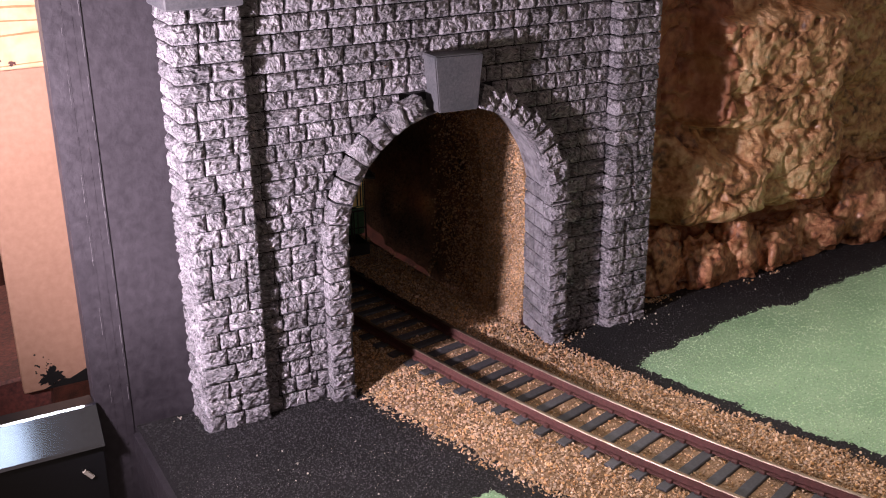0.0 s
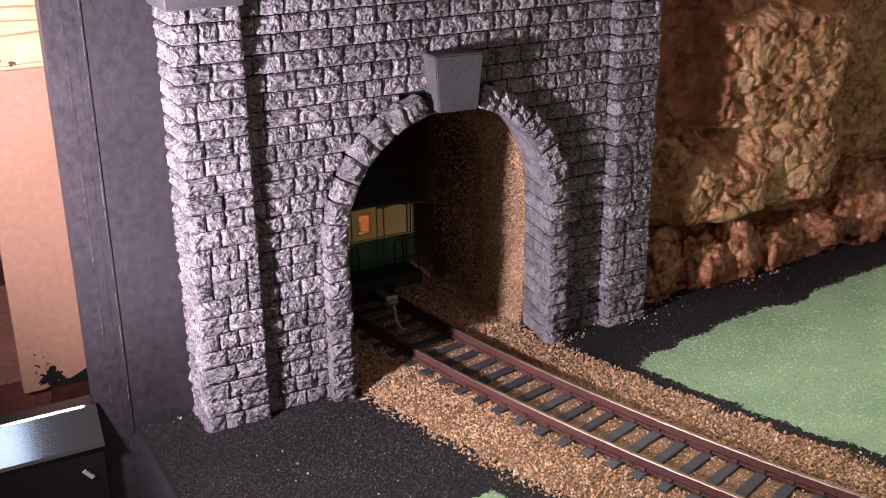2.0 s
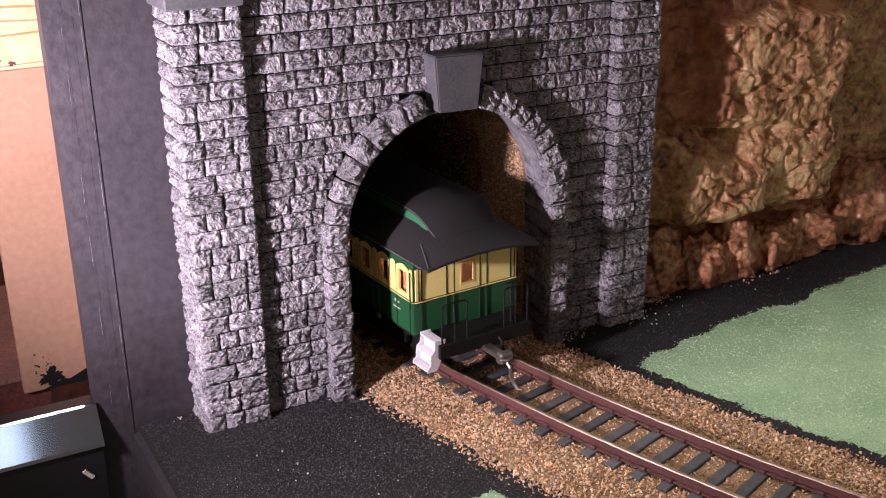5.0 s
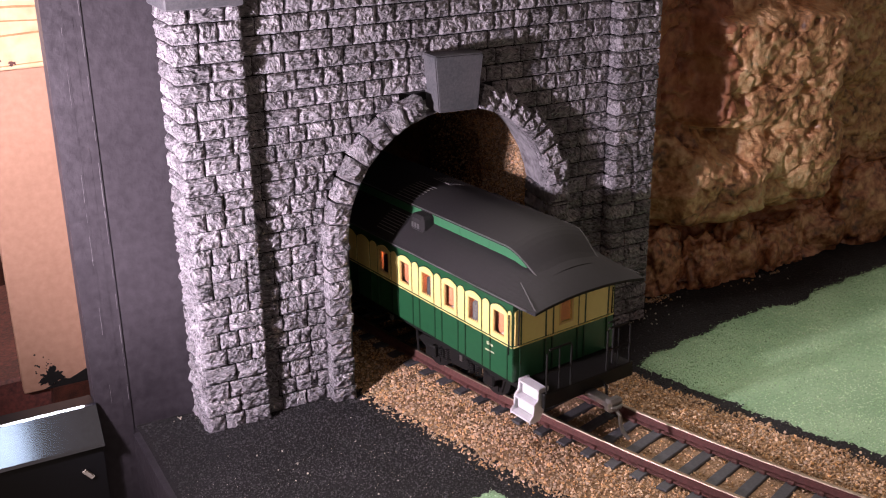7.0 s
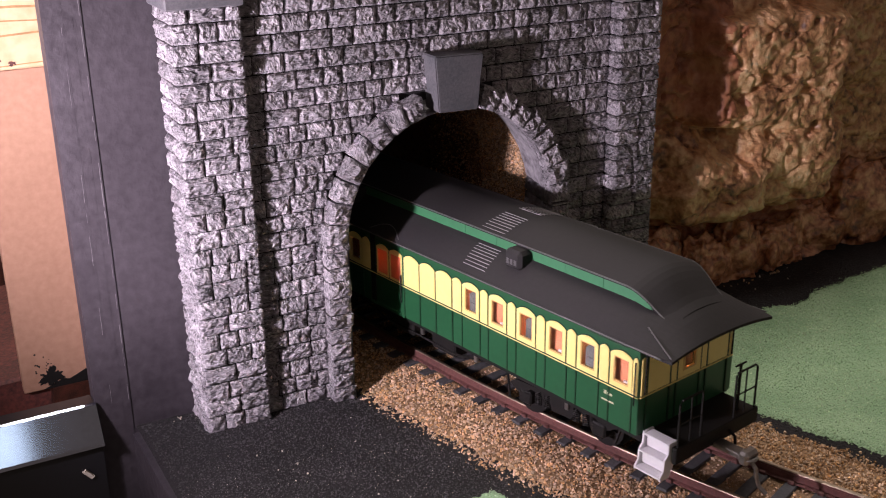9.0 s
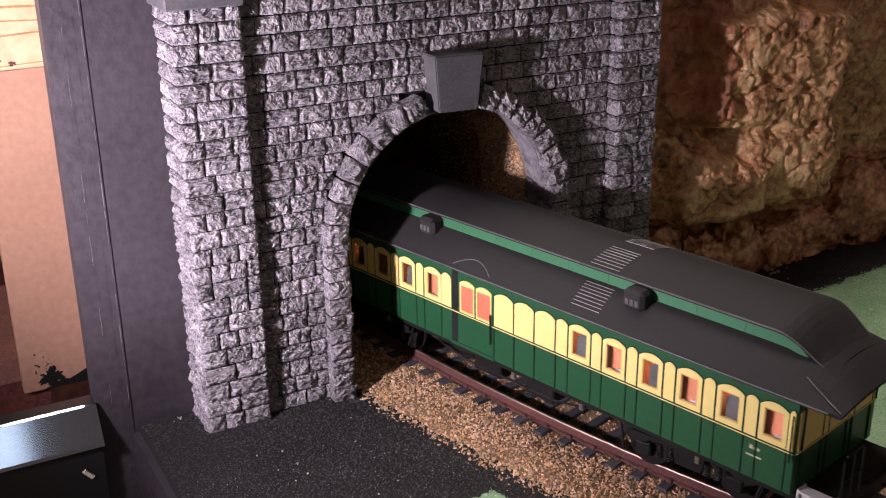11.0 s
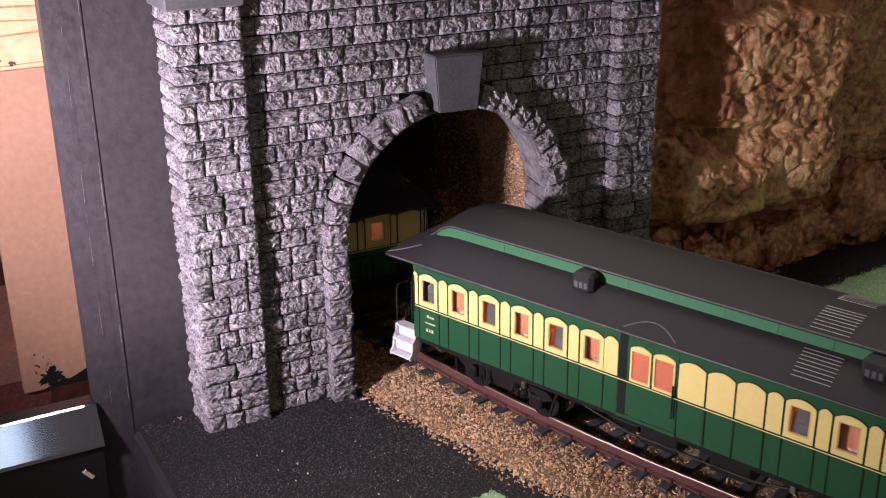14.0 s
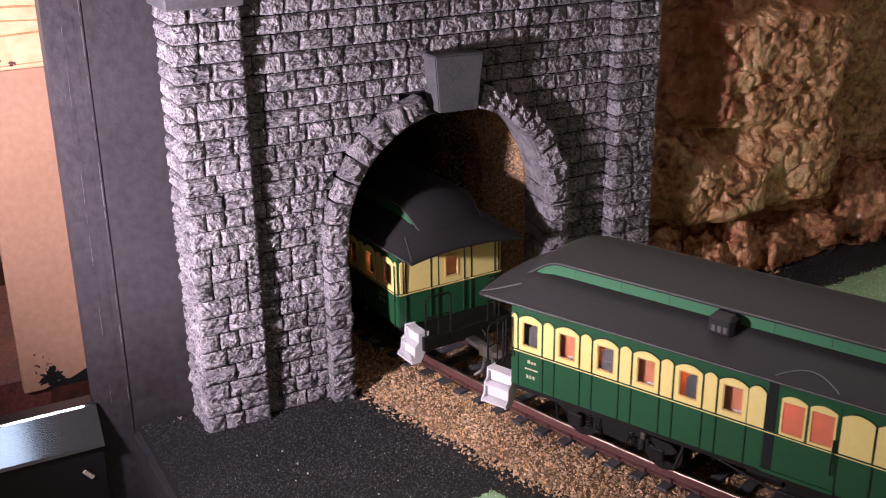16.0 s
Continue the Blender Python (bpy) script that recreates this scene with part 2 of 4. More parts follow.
GRAIN_DIRS = [(1, 0, 0), (-1, 0, 0), (0, 1, 0), (0, -1, 0), (0, 0, 1), (0, 0, -1)]
GRAIN_FACES = [(0, 2, 4), (2, 1, 4), (1, 3, 4), (3, 0, 4), (2, 0, 5), (1, 2, 5), (3, 1, 5), (0, 3, 5)]


def grains(name, spots, mat, parent=None, seed=1):
    """Many small angular stones in one mesh: spots are x, y, z, size."""
    rng = np.random.RandomState(seed)
    spots = np.array(spots)
    n = len(spots)
    d = np.array(GRAIN_DIRS, float)[None] * (0.5 + 0.55 * rng.rand(n, 6, 1)) + rng.randn(n, 6, 3) * 0.16
    ax = rng.randn(n, 3)
    ax /= np.linalg.norm(ax, axis=1)[:, None]
    an = rng.rand(n) * 6.28
    c, s = np.cos(an)[:, None, None], np.sin(an)[:, None, None]
    k = ax[:, None, :]
    d = d * c + np.cross(np.broadcast_to(k, d.shape), d) * s + k * (d * k).sum(-1, keepdims=True) * (1 - c)
    v = (spots[:, None, :3] + d * spots[:, None, 3:4] * 0.5).reshape(-1, 3)
    f = (np.array(GRAIN_FACES)[None] + np.arange(n)[:, None, None] * 6).reshape(-1, 3)
    ob = part(name, mesh_of(name, v.tolist(), f.tolist(), mat), parent)
    return ob


# ---------------------------------------------------------------- ground, track bed and turf
def soil_height(x, y):
    h = -2.2 + 2.6 * smoothstep(150, 230, x) * smoothstep(200, 250, y)
    return h + 0.5 * noise.noise((x * 0.05, y * 0.05, 3)) + 0.25 * noise.noise((x * 0.35, y * 0.35, 1))


def make_ground():
    nx, ny = 150, 120
    verts = [(49 + 380 * i / nx, -60 + 317 * j / ny, 0) for j in range(ny + 1) for i in range(nx + 1)]
    verts = [(x, y, soil_height(x, y)) for x, y, _ in verts]
    faces = [(j * (nx + 1) + i, j * (nx + 1) + i + 1, (j + 1) * (nx + 1) + i + 1, (j + 1) * (nx + 1) + i) for j in range(ny) for i in range(nx)]
    ground = part("ground", mesh_of("ground", verts, faces, BLACK_SOIL, True))
    tagged(ground, "black scatter-covered ground of a model railway board", "ground", kind="structure")
    base = part("baseboard", mesh_of("baseboard", *box(48, 430, -61, 258, -40, -4.2), BLACK_BOARD))
    tagged(base, "black painted edge of the layout baseboard", "baseboard", kind="structure")


def bed_profile(off):
    """Height of the ballast shoulder across the track."""
    a = abs(off)
    if off < 0:
        return 0.0 if a < 17 else -2.3 * smoothstep(17, 36, a)
    return 0.0 if a < 17 else -1.6 * smoothstep(17, 34, a)


def make_bed():
    verts, faces = [], []
    offs = [-35 + 68 * k / 30 for k in range(31)]
    na = 110
    for i in range(na + 1):
        a = 168 + 52 * i / na
        for o in offs:
            x, y, _ = on_track(a, o)
            verts.append((x, y, bed_profile(o) - 0.75 + 0.35 * noise.noise((x * 0.3, y * 0.3, 7))))
    for i in range(na):
        for k in range(30):
            faces.append((i * 31 + k, i * 31 + k + 1, (i + 1) * 31 + k + 1, (i + 1) * 31 + k))
    bed = part("ballast_bed", mesh_of("ballast_bed", verts, faces, BED, True))
    tagged(bed, "tan ballast bed under the model track", "ballast", kind="structure")
    rng = random.Random(4)
    spots = []
    for _ in range(80000):
        a = rng.uniform(176, 214)
        o = rng.choice((rng.uniform(-37, 35), rng.uniform(-37, -9), rng.uniform(9, 35)))
        x, y, _ = on_track(a, o)
        edge = 34.2 + 2.4 * noise.noise((x * 0.12, y * 0.12, 2))
        if (-o if o < 0 else o + 2.2) > edge + rng.gauss(0, 0.7):
            continue
        size = rng.choice((0.45, 0.55, 0.65, 0.75, 0.9, 1.25))
        near_rail = min(abs(abs(o) - 8.6), 9)
        if near_rail < 1.3:
            continue
        if abs(o) < 13.6:
            pitch = abs((a - 191.08) / SLEEPER_STEP - round((a - 191.08) / SLEEPER_STEP))
            if pitch < 0.23 and rng.random() < 0.965:
                continue
            size = min(size, 1.0)
        z = bed_profile(o) - 0.55 + size * 0.12 + rng.uniform(-0.2, 0.15) - (0.1 if abs(o) < 13.6 else 0)
        spots.append((x, y, z, size))
    g = grains("ballast", spots, GRAVEL, seed=5)
    tagged(g, "tan and orange gravel ballast beside the rails", "ballast", kind="stuff")
    spots = []
    for _ in range(38000):
        x, y = rng.choice((rng.uniform(50, 125), rng.uniform(50, 330))), rng.uniform(150, 256)
        d = math.hypot(x - CENTRE[0], y - CENTRE[1]) - RADIUS
        if abs(d) < 33:
            continue
        spots.append((x, y, soil_height(x, y) + 0.1, rng.choice((0.25, 0.32, 0.4, 0.5, 0.7))))
    tagged(grains("black_grit", spots, SOIL_GRAIN, seed=6), "black grit scattered on the ground", "grit", kind="stuff")
    spots = []
    for cx, cy, n, sp in ((60, 256, 14, 4), (178, 243, 26, 5), (203, 243, 34, 6), (262, 250, 16, 12), (80, 212, 22, 28), (215, 247, 8, 4), (92, 205, 260, 26)):
        for _ in range(n):
            x, y = cx + rng.gauss(0, sp), cy + rng.gauss(0, sp * 0.5)
            if x > 51 and y < 256:
                spots.append((x, y, soil_height(x, y) + 0.25, rng.uniform(0.3, 1.0) if cx != 92 else rng.uniform(0.14, 0.3)))
    tagged(grains("pale_chips", spots, PALE_CHIP, seed=7), "pale stone chips spilt on the black ground", "grit", kind="stuff")
    spots = []
    for cx, cy, n, sp in ((212, 248.8, 90, 2.6), (262, 246.5, 16, 1.0), (243, 246, 8, 5), (176, 243, 30, 4)):
        for _ in range(n):
            x, y = cx + rng.gauss(0, sp), cy + rng.gauss(0, sp * 0.4)
            spots.append((x, y, soil_height(x, y) + 0.3, rng.uniform(0.4, 1.1)))
    tagged(grains("spilt_gravel", spots, GRAVEL, seed=19), "tan gravel spilt at the foot of the rocks", "gravel", kind="stuff")


def turf_edge(x, y):
    """Positive inside the turf."""
    d = RADIUS - math.hypot(x - CENTRE[0], y - CENTRE[1])
    wob = 1.6 * noise.noise((x * 0.13, y * 0.13, 5)) + 1.0 * noise.noise((x * 0.5, y * 0.5, 6))
    far = 217 + 0.42 * min(x - 180, 10) + 0.145 * max(0, min(x, 240) - 190) - 3.5 * math.exp(-((x - 251) / 7) ** 2) + 0.09 * max(0, x - 250)
    right = min(d - 36.5, far - y) + wob * 0.8
    left = min(-d - 37.5, 185.5 - y, x - 96 - 0.1 * (186 - y)) + wob * 0.7
    return max(right, left)


def make_turf():
    rng = random.Random(8)
    for name, x0, x1, y0, y1 in (("turf", 170, 380, 100, 250), ("turf", 70, 150, 100, 190)):
        st = 0.8
        nx, ny = int((x1 - x0) / st), int((y1 - y0) / st)
        keep, verts, faces = {}, [], []
        for j in range(ny):
            for i in range(nx):
                x, y = x0 + (i + 0.5) * st, y0 + (j + 0.5) * st
                if turf_edge(x, y) > 0 and (y > 60):
                    q = []
                    for a, b in ((i, j), (i + 1, j), (i + 1, j + 1), (i, j + 1)):
                        if (a, b) not in keep:
                            px, py = x0 + a * st, y0 + b * st
                            keep[a, b] = len(verts)
                            e = smoothstep(-1.5, 2.5, turf_edge(px, py))
                            verts.append((px, py, soil_height(px, py) - 0.2 + 0.8 * e + 0.12 * noise.noise((px, py, 1))))
                        q.append(keep[a, b])
                    faces.append(tuple(q))
        ob = part(name, mesh_of(name, verts, faces, TURF, True))
        tagged(ob, "pale green ground-foam turf patch beside the ballast", "turf", kind="structure")
        spots = []
        for _ in range(60000 if x0 > 100 else 5000):
            x, y = rng.uniform(x0, min(x1, 335)), rng.uniform(110, y1)
            e = turf_edge(x, y)
            if e > rng.gauss(-0.6, 0.5):
                spots.append((x, y, soil_height(x, y) + 0.55 * smoothstep(-1.5, 2, e) + 0.05, rng.uniform(0.25, 0.62)))
        tagged(grains("turf_fibre", spots, TURF_GRAIN, seed=9), "loose pale green turf granules", "turf", kind="stuff")


# ---------------------------------------------------------------- track
SLEEPER_STEP = 0.702     # degrees of the curve
TRACK_FROM, TRACK_TO = 168.0, 220.0


def rail_strip(off, profile, a0, a1, n):
    verts, faces = [], []
    k = len(profile)
    for i in range(n + 1):
        a = a0 + (a1 - a0) * i / n
        for dy, z in profile:
            x, y, _ = on_track(a, off + dy)
            verts.append((x, y, z))
    for i in range(n):
        for j in range(k):
            q = (j + 1) % k
            faces.append((i * k + j, i * k + q, (i + 1) * k + q, (i + 1) * k + j))
    return verts, faces


def make_track():
    track = thing("railway_track", "curved model railway track with rusty rails and dark sleepers", "track")
    web = [(-1.1, 0.0), (1.1, 0.0), (1.1, 0.3), (0.3, 0.6), (0.3, 1.9), (0.55, 2.1), (0.55, 2.55), (-0.55, 2.55), (-0.55, 2.1), (-0.3, 1.9), (-0.3, 0.6), (-1.1, 0.3)]
    head = [(-0.56, 2.56), (0.56, 2.56), (0.42, RAIL_TOP), (-0.42, RAIL_TOP)]
    for off in (-8.65, 8.65):
        rail = part("rail", mesh_of("rail", *rail_strip(off, web, TRACK_FROM, TRACK_TO, 120), RAIL_SIDE), track)
        part("rail_head", mesh_of("rail_head", *rail_strip(off, head, TRACK_FROM, TRACK_TO, 120), RAIL_HEAD), rail, "worn shiny top of the rail")
    tie = mesh_of("sleeper", *box(-1.5, 1.5, -13.3, 13.3, -2.0, -0.05, 0.25), SLEEPER)
    chair_v = [box(-0.75, 0.75, o + s * 1.15 - 0.45, o + s * 1.15 + 0.45, -0.1, 0.75, 0.12) for o in (-8.65, 8.65) for s in (-1, 1)]
    chairs = mesh_of("rail_chairs", *joined(chair_v), RAIL_SIDE)
    a = 191.08 - 32 * SLEEPER_STEP
    while a < TRACK_TO:
        x, y, h = on_track(a)
        jit = math.sin(a * 37.0) * 0.8
        sl = part("sleeper", tie, track, m=pose(x * MM, y * MM, 0, 0, 0, math.degrees(h) + jit))
        part("rail_chair", chairs, sl)
        a += SLEEPER_STEP


# ---------------------------------------------------------------- tunnel portal
WALL_Y, PILLAR_Y, RING_Y = 246.0, 243.2, 242.2
ARCH_X, SPRING_Z, ARCH_R, RING_W = 136.2, 42.2, 31.4, 6.0
COURSE, FOOT = 4.5, -2.6


def rough_block(w, h, d, seed, nx=11, nz=8, rough=0.44):
    """A rock-faced block: x 0..w, z 0..h, its face at y = 0 and rising towards -y, its back at y = d."""
    verts, faces = [], []
    rng = random.Random(seed)
    tx, tz = rng.uniform(-0.35, 0.35), rng.uniform(-0.3, 0.3)
    cut = [rng.uniform(0, 0.5) for _ in range(4)]
    for j in range(nz + 1):
        for i in range(nx + 1):
            u, v = i / nx, j / nz
            x, z = w * u, h * v
            edge = min(u * w, (1 - u) * w, v * h, (1 - v) * h)
            rise = smoothstep(0, 0.75, edge)
            n = noise.noise((x * 0.55 + seed * 3.1, z * 0.55, 0)) + 0.9 * abs(noise.noise((x * 1.2 + seed, z * 1.2, 4))) + 0.45 * noise.noise((x * 2.2, z * 2.2, seed * 1.7))
            y = 0.5 - rise * (0.55 + 1.5 * rough * n + tx * (u - 0.5) + tz * (v - 0.5))
            if 0 < i < nx and 0 < j < nz:
                x += rng.uniform(-0.15, 0.15)
                z += rng.uniform(-0.15, 0.15)
            if i in (0, nx) or j in (0, nz):
                k = 0.18 * noise.noise((x * 0.8, z * 0.8, seed))
                x += k
                z += k
            if i in (0, nx) and j in (0, nz):
                x += (0.3 if i == 0 else -0.3) * cut[j % 2 * 2]
                z += (0.3 if j == 0 else -0.3) * cut[i % 2]
            verts.append((x, y, z))
    k = nx + 1
    faces = [(j * k + i, j * k + i + 1, (j + 1) * k + i + 1, (j + 1) * k + i) for j in range(nz) for i in range(nx)]
    rim = [i for i in range(nx)] + [j * k + nx for j in range(nz)] + [nz * k + i for i in range(nx, 0, -1)] + [j * k for j in range(nz, 0, -1)]
    n = len(verts)
    verts += [(verts[i][0], d, verts[i][2]) for i in rim]
    for q in range(len(rim)):
        r = (q + 1) % len(rim)
        faces.append((rim[q], n + q, n + r, rim[r]))
    return verts, faces


def arch_outline(r, n=28):
    return [(ARCH_X + r * math.cos(math.pi * k / n), SPRING_Z + r * math.sin(math.pi * k / n)) for k in range(n + 1)]


def courses(x0, x1, rng, wide=(4.6, 9.0), z0=FOOT, z1=118):
    """Rows of x0, x1, z0, z1 of blocks laid in courses."""
    out, z = [], z0
    while z < z1:
        h = COURSE * rng.uniform(0.94, 1.06)
        x = x0 - rng.uniform(0, 4) if x1 - x0 > 40 else x0
        while x < x1 - 0.5:
            w = rng.uniform(*wide)
            if x1 - (x + w) < 3.0:
                w = x1 - x
            a, b = max(x, x0), min(x + w, x1)
            if b - a > 1.2:
                out.append((a, b, z, z + h))
            x += w
        z += h
    return out


def make_portal():
    portal = thing("tunnel_portal", "grey rock-faced stone tunnel portal with arch and two pillars", "tunnel portal", at=(0, 0, 0))
    # backing with the arched opening, cut through as a strip round the arch
    arch = arch_outline(ARCH_R + 3.0)
    ring = [(ARCH_X + ARCH_R + 3.0, FOOT)] + arch + [(ARCH_X - ARCH_R - 3.0, FOOT)]
    outer = []
    for x, z in ring:
        dx, dz = x - ARCH_X, z - 30
        if z <= FOOT + 0.1:
            outer.append((66 if dx < 0 else 200, FOOT))
        else:
            s = min((66 - ARCH_X) / dx if dx < -1e-6 else (200 - ARCH_X) / dx if dx > 1e-6 else 9e9, (120 - 30) / dz if dz > 1e-6 else 9e9)
            outer.append((ARCH_X + dx * s, 30 + dz * s))
    n = len(ring)
    verts = [(x, WALL_Y + 1.0, z) for x, z in ring] + [(x, WALL_Y + 1.0, z) for x, z in outer]
    verts += [(x, 259.5, z) for x, z in ring] + [(x, 259.5, z) for x, z in outer]
    faces = []
    for k in range(n - 1):
        faces += [(k, k + 1, n + k + 1, n + k), (2 * n + k, 3 * n + k, 3 * n + k + 1, 2 * n + k + 1)]
    part("backing", mesh_of("backing", verts, faces, JOINT), portal)
    # corner fills where the rays skip the upper corners
    part("backing_fill", mesh_of("backing_fill", *joined([box(66, 112, WALL_Y + 1.05, 259, 88, 120), box(160, 200, WALL_Y + 1.05, 259, 88, 120)]), JOINT), portal)
    # smooth barrel of the opening, with its shallow joints
    barrel_v, barrel_f = [], []
    prof = [(ARCH_X + ARCH_R, FOOT), (ARCH_X + ARCH_R, 10), (ARCH_X + ARCH_R, 20), (ARCH_X + ARCH_R, 31)] + arch_outline(ARCH_R, 40) + [(ARCH_X - ARCH_R, 20), (ARCH_X - ARCH_R, FOOT)]
    ys = [RING_Y + 0.9, 247.5, 250, 252, 254, 257, 260.6]
    for y in ys:
        for x, z in prof:
            d = 0.35 * noise.noise((y * 0.25, z * 0.2, x * 0.05)) + 0.2 * noise.noise((y * 0.9, z * 0.8, x * 0.2))
            flare = 0.15 * (y - 243) + (0.6 if z < SPRING_Z + 3 else 0.0)
            barrel_v.append((x + (d + flare if x > ARCH_X + 8 else d if x > ARCH_X else -d), y, z + d * 0.5))
    m = len(prof)
    barrel_f = [(j * m + i, j * m + i + 1, (j + 1) * m + i + 1, (j + 1) * m + i) for j in range(len(ys) - 1) for i in range(m - 1)]
    part("barrel", mesh_of("barrel", barrel_v, barrel_f, JAMB, True), portal, "smoother grey lining of the arch")
    # worn coursed blocks of the right-hand reveal
    rng = random.Random(77)
    z, seed = FOOT, 700
    while z < SPRING_Z + 3:
        h = COURSE * rng.uniform(0.92, 1.08)
        cuts = [RING_Y + 1.0, 247.6 + rng.uniform(-1.2, 1.6), 253.8 + rng.uniform(-1.5, 1.5), 260.7]
        if rng.random() < 0.45:
            del cuts[rng.choice((1, 2))]
        for y0, y1 in zip(cuts, cuts[1:]):
            seed += 1
            v, f = rough_block(y1 - y0 - 0.3, h - 0.32, 1.6, seed, 8, 7, 0.4)
            lean = [(ARCH_X + ARCH_R - 0.3 + 0.15 * (y1 - x - 243) + y * 0.7, y1 - 0.06 - x, z + 0.07 + zz) for x, y, zz in v]
            part("lining_block", mesh_of("lining_block", lean, f, JAMB), portal)
        z += h
    # arch ring: voussoirs over piers
    seed = 900
    steps = 19
    for k in range(steps):
        a0, a1 = math.pi * k / steps, math.pi * (k + 1) / steps
        if abs((a0 + a1) / 2 - math.pi / 2) < 0.22:
            continue
        seed += 1
        w = (ARCH_R + RING_W / 2) * (a1 - a0) * 1.0
        v, f = rough_block(w - 0.35, RING_W + random.Random(seed).uniform(-0.6, 0.7), 4.5, seed, 6, 6, 0.7)
        am = (a0 + a1) / 2
        ux, uz = math.cos(am), math.sin(am)
        out = []
        for x, y, z in v:
            r = ARCH_R + z
            t = (w / 2 - x) * r / (ARCH_R + RING_W / 2)
            out.append((ARCH_X + ux * r + uz * -t * -1 * -1, RING_Y + y, SPRING_Z + uz * r + ux * t))
        part("voussoir", mesh_of("voussoir", out, [q[::-1] for q in f], STONE), portal)
    for x0, x1 in ((ARCH_X - ARCH_R - RING_W, ARCH_X - ARCH_R), (ARCH_X + ARCH_R, ARCH_X + ARCH_R + RING_W)):
        rng = random.Random(int(x0))
        z = FOOT
        while z < SPRING_Z - 0.5:
            h = min(COURSE * rng.uniform(0.85, 1.1), SPRING_Z - z)
            seed += 1
            v, f = rough_block(x1 - x0 + (rng.uniform(-0.4, 0.5)), h - 0.3, 4.5, seed, 6, 5, 0.6)
            part("quoin", mesh_of("quoin", [(x0 + x, RING_Y + y, z + zz) for x, y, zz in v], f, STONE), portal)
            z += h
    # keystone: a plain tapered block
    kv = []
    for low, high in ((240.4, 239.4), (248, 248)):
        kv += [(ARCH_X - 5.6, low, 73.6), (ARCH_X + 5.9, low, 73.3), (ARCH_X + 7.0, high, 88.0), (ARCH_X - 7.2, high, 88.4)]
    bm = bmesh.new()
    vs = [bm.verts.new(q) for q in kv]
    for q in ((0, 1, 2, 3), (7, 6, 5, 4), (0, 4, 5, 1), (1, 5, 6, 2), (2, 6, 7, 3), (3, 7, 4, 0)):
        bm.faces.new([vs[i] for i in q])
    bmesh.ops.bevel(bm, geom=bm.edges[:], offset=0.3, segments=2, affect="EDGES")
    bm.verts.index_update()
    kvs, kfs = [tuple(q.co) for q in bm.verts], [tuple(q.index for q in f.verts) for f in bm.faces]
    bm.free()
    part("keystone", mesh_of("keystone", kvs, kfs, SMOOTH_STONE), portal, "plain smooth grey keystone")
    # coursed blocks of the wall
    rng = random.Random(21)
    rest = []
    made = 0
    for a, b, z0, z1 in courses(81.0, 188.4, rng):
        zm = (z0 + z1) / 2
        r_in = ARCH_R + RING_W - 0.6
        half = r_in if zm < SPRING_Z else math.sqrt(max(0, r_in ** 2 - (zm - SPRING_Z) ** 2))
        pieces = [(a, b)]
        if half > 0:
            pieces = [(a, min(b, ARCH_X - half)), (max(a, ARCH_X + half), b)]
        for p, q in pieces:
            if q - p < 0.9:
                continue
            seed += 1
            v, f = rough_block(q - p - 0.32, z1 - z0 - 0.32, 1.8, seed)
            v = [(p + 0.16 + x, WALL_Y + y, z0 + 0.16 + z) for x, y, z in v]
            if made < 285 and z0 < 108:
                part("stone_block", mesh_of("stone_block", v, f, STONE), portal)
                made += 1
            else:
                rest.append((v, f))
    if rest:
        ob = part("upper_blocks", mesh_of("upper_blocks", *joined(rest), STONE), portal)
        ob["kind"] = "stuff"
    # pillars with rough fronts and outer sides
    for name, x0, x1, side_x in (("pillar", 64.3, 81.2, 64.3), ("pillar", 188.3, 203.0, None)):
        core = part(name, mesh_of(name, *box(x0 + 0.9, x1 - 0.5, (PILLAR_Y if side_x is not None else 241.8) + 1.0, 259, FOOT, 104.6), JOINT), portal)
        PY = PILLAR_Y if side_x is not None else 241.8
        rng = random.Random(int(x0) + 5)
        for a, b, z0, z1 in courses(x0, x1, rng, (4.2, 9.5), FOOT, 104):
            seed += 1
            v, f = rough_block(b - a - 0.3, z1 - z0 - 0.30, 1.8, seed)
            part("stone_block", mesh_of("stone_block", [(a + 0.15 + x, PY + y, z0 + 0.17 + z) for x, y, z in v], f, STONE), core)
            if side_x is not None and a == x0:
                for p, q in ((PY + 0.1, PY + rng.uniform(5, 7)), (None, 257)):
                    if p is None:
                        p = last
                    last = q
                    seed += 1
                    v, f = rough_block(q - p - 0.3, z1 - z0 - 0.30, 1.8, seed)
                    part("side_block", mesh_of("side_block", [(side_x + y, q - 0.15 - x, z0 + 0.17 + z) for x, y, z in v], f, STONE), core)
            if side_x is None and a == x0:
                seed += 1
                v, f = rough_block(4.6, z1 - z0 - 0.30, 1.8, seed, 5, 6)
                part("side_block", mesh_of("side_block", [(x0 - 0.3 + y, PY + 5.05 - x, z0 + 0.17 + z) for x, y, z in v], f, STONE), core)
        cap = box(x0 - 1.0, x1 + 0.6, PILLAR_Y - 1.0, 262, 104.6, 109, 0.4)
        part("pillar_cap", mesh_of("pillar_cap", *cap, SMOOTH_STONE), core, "smooth grey capstone")


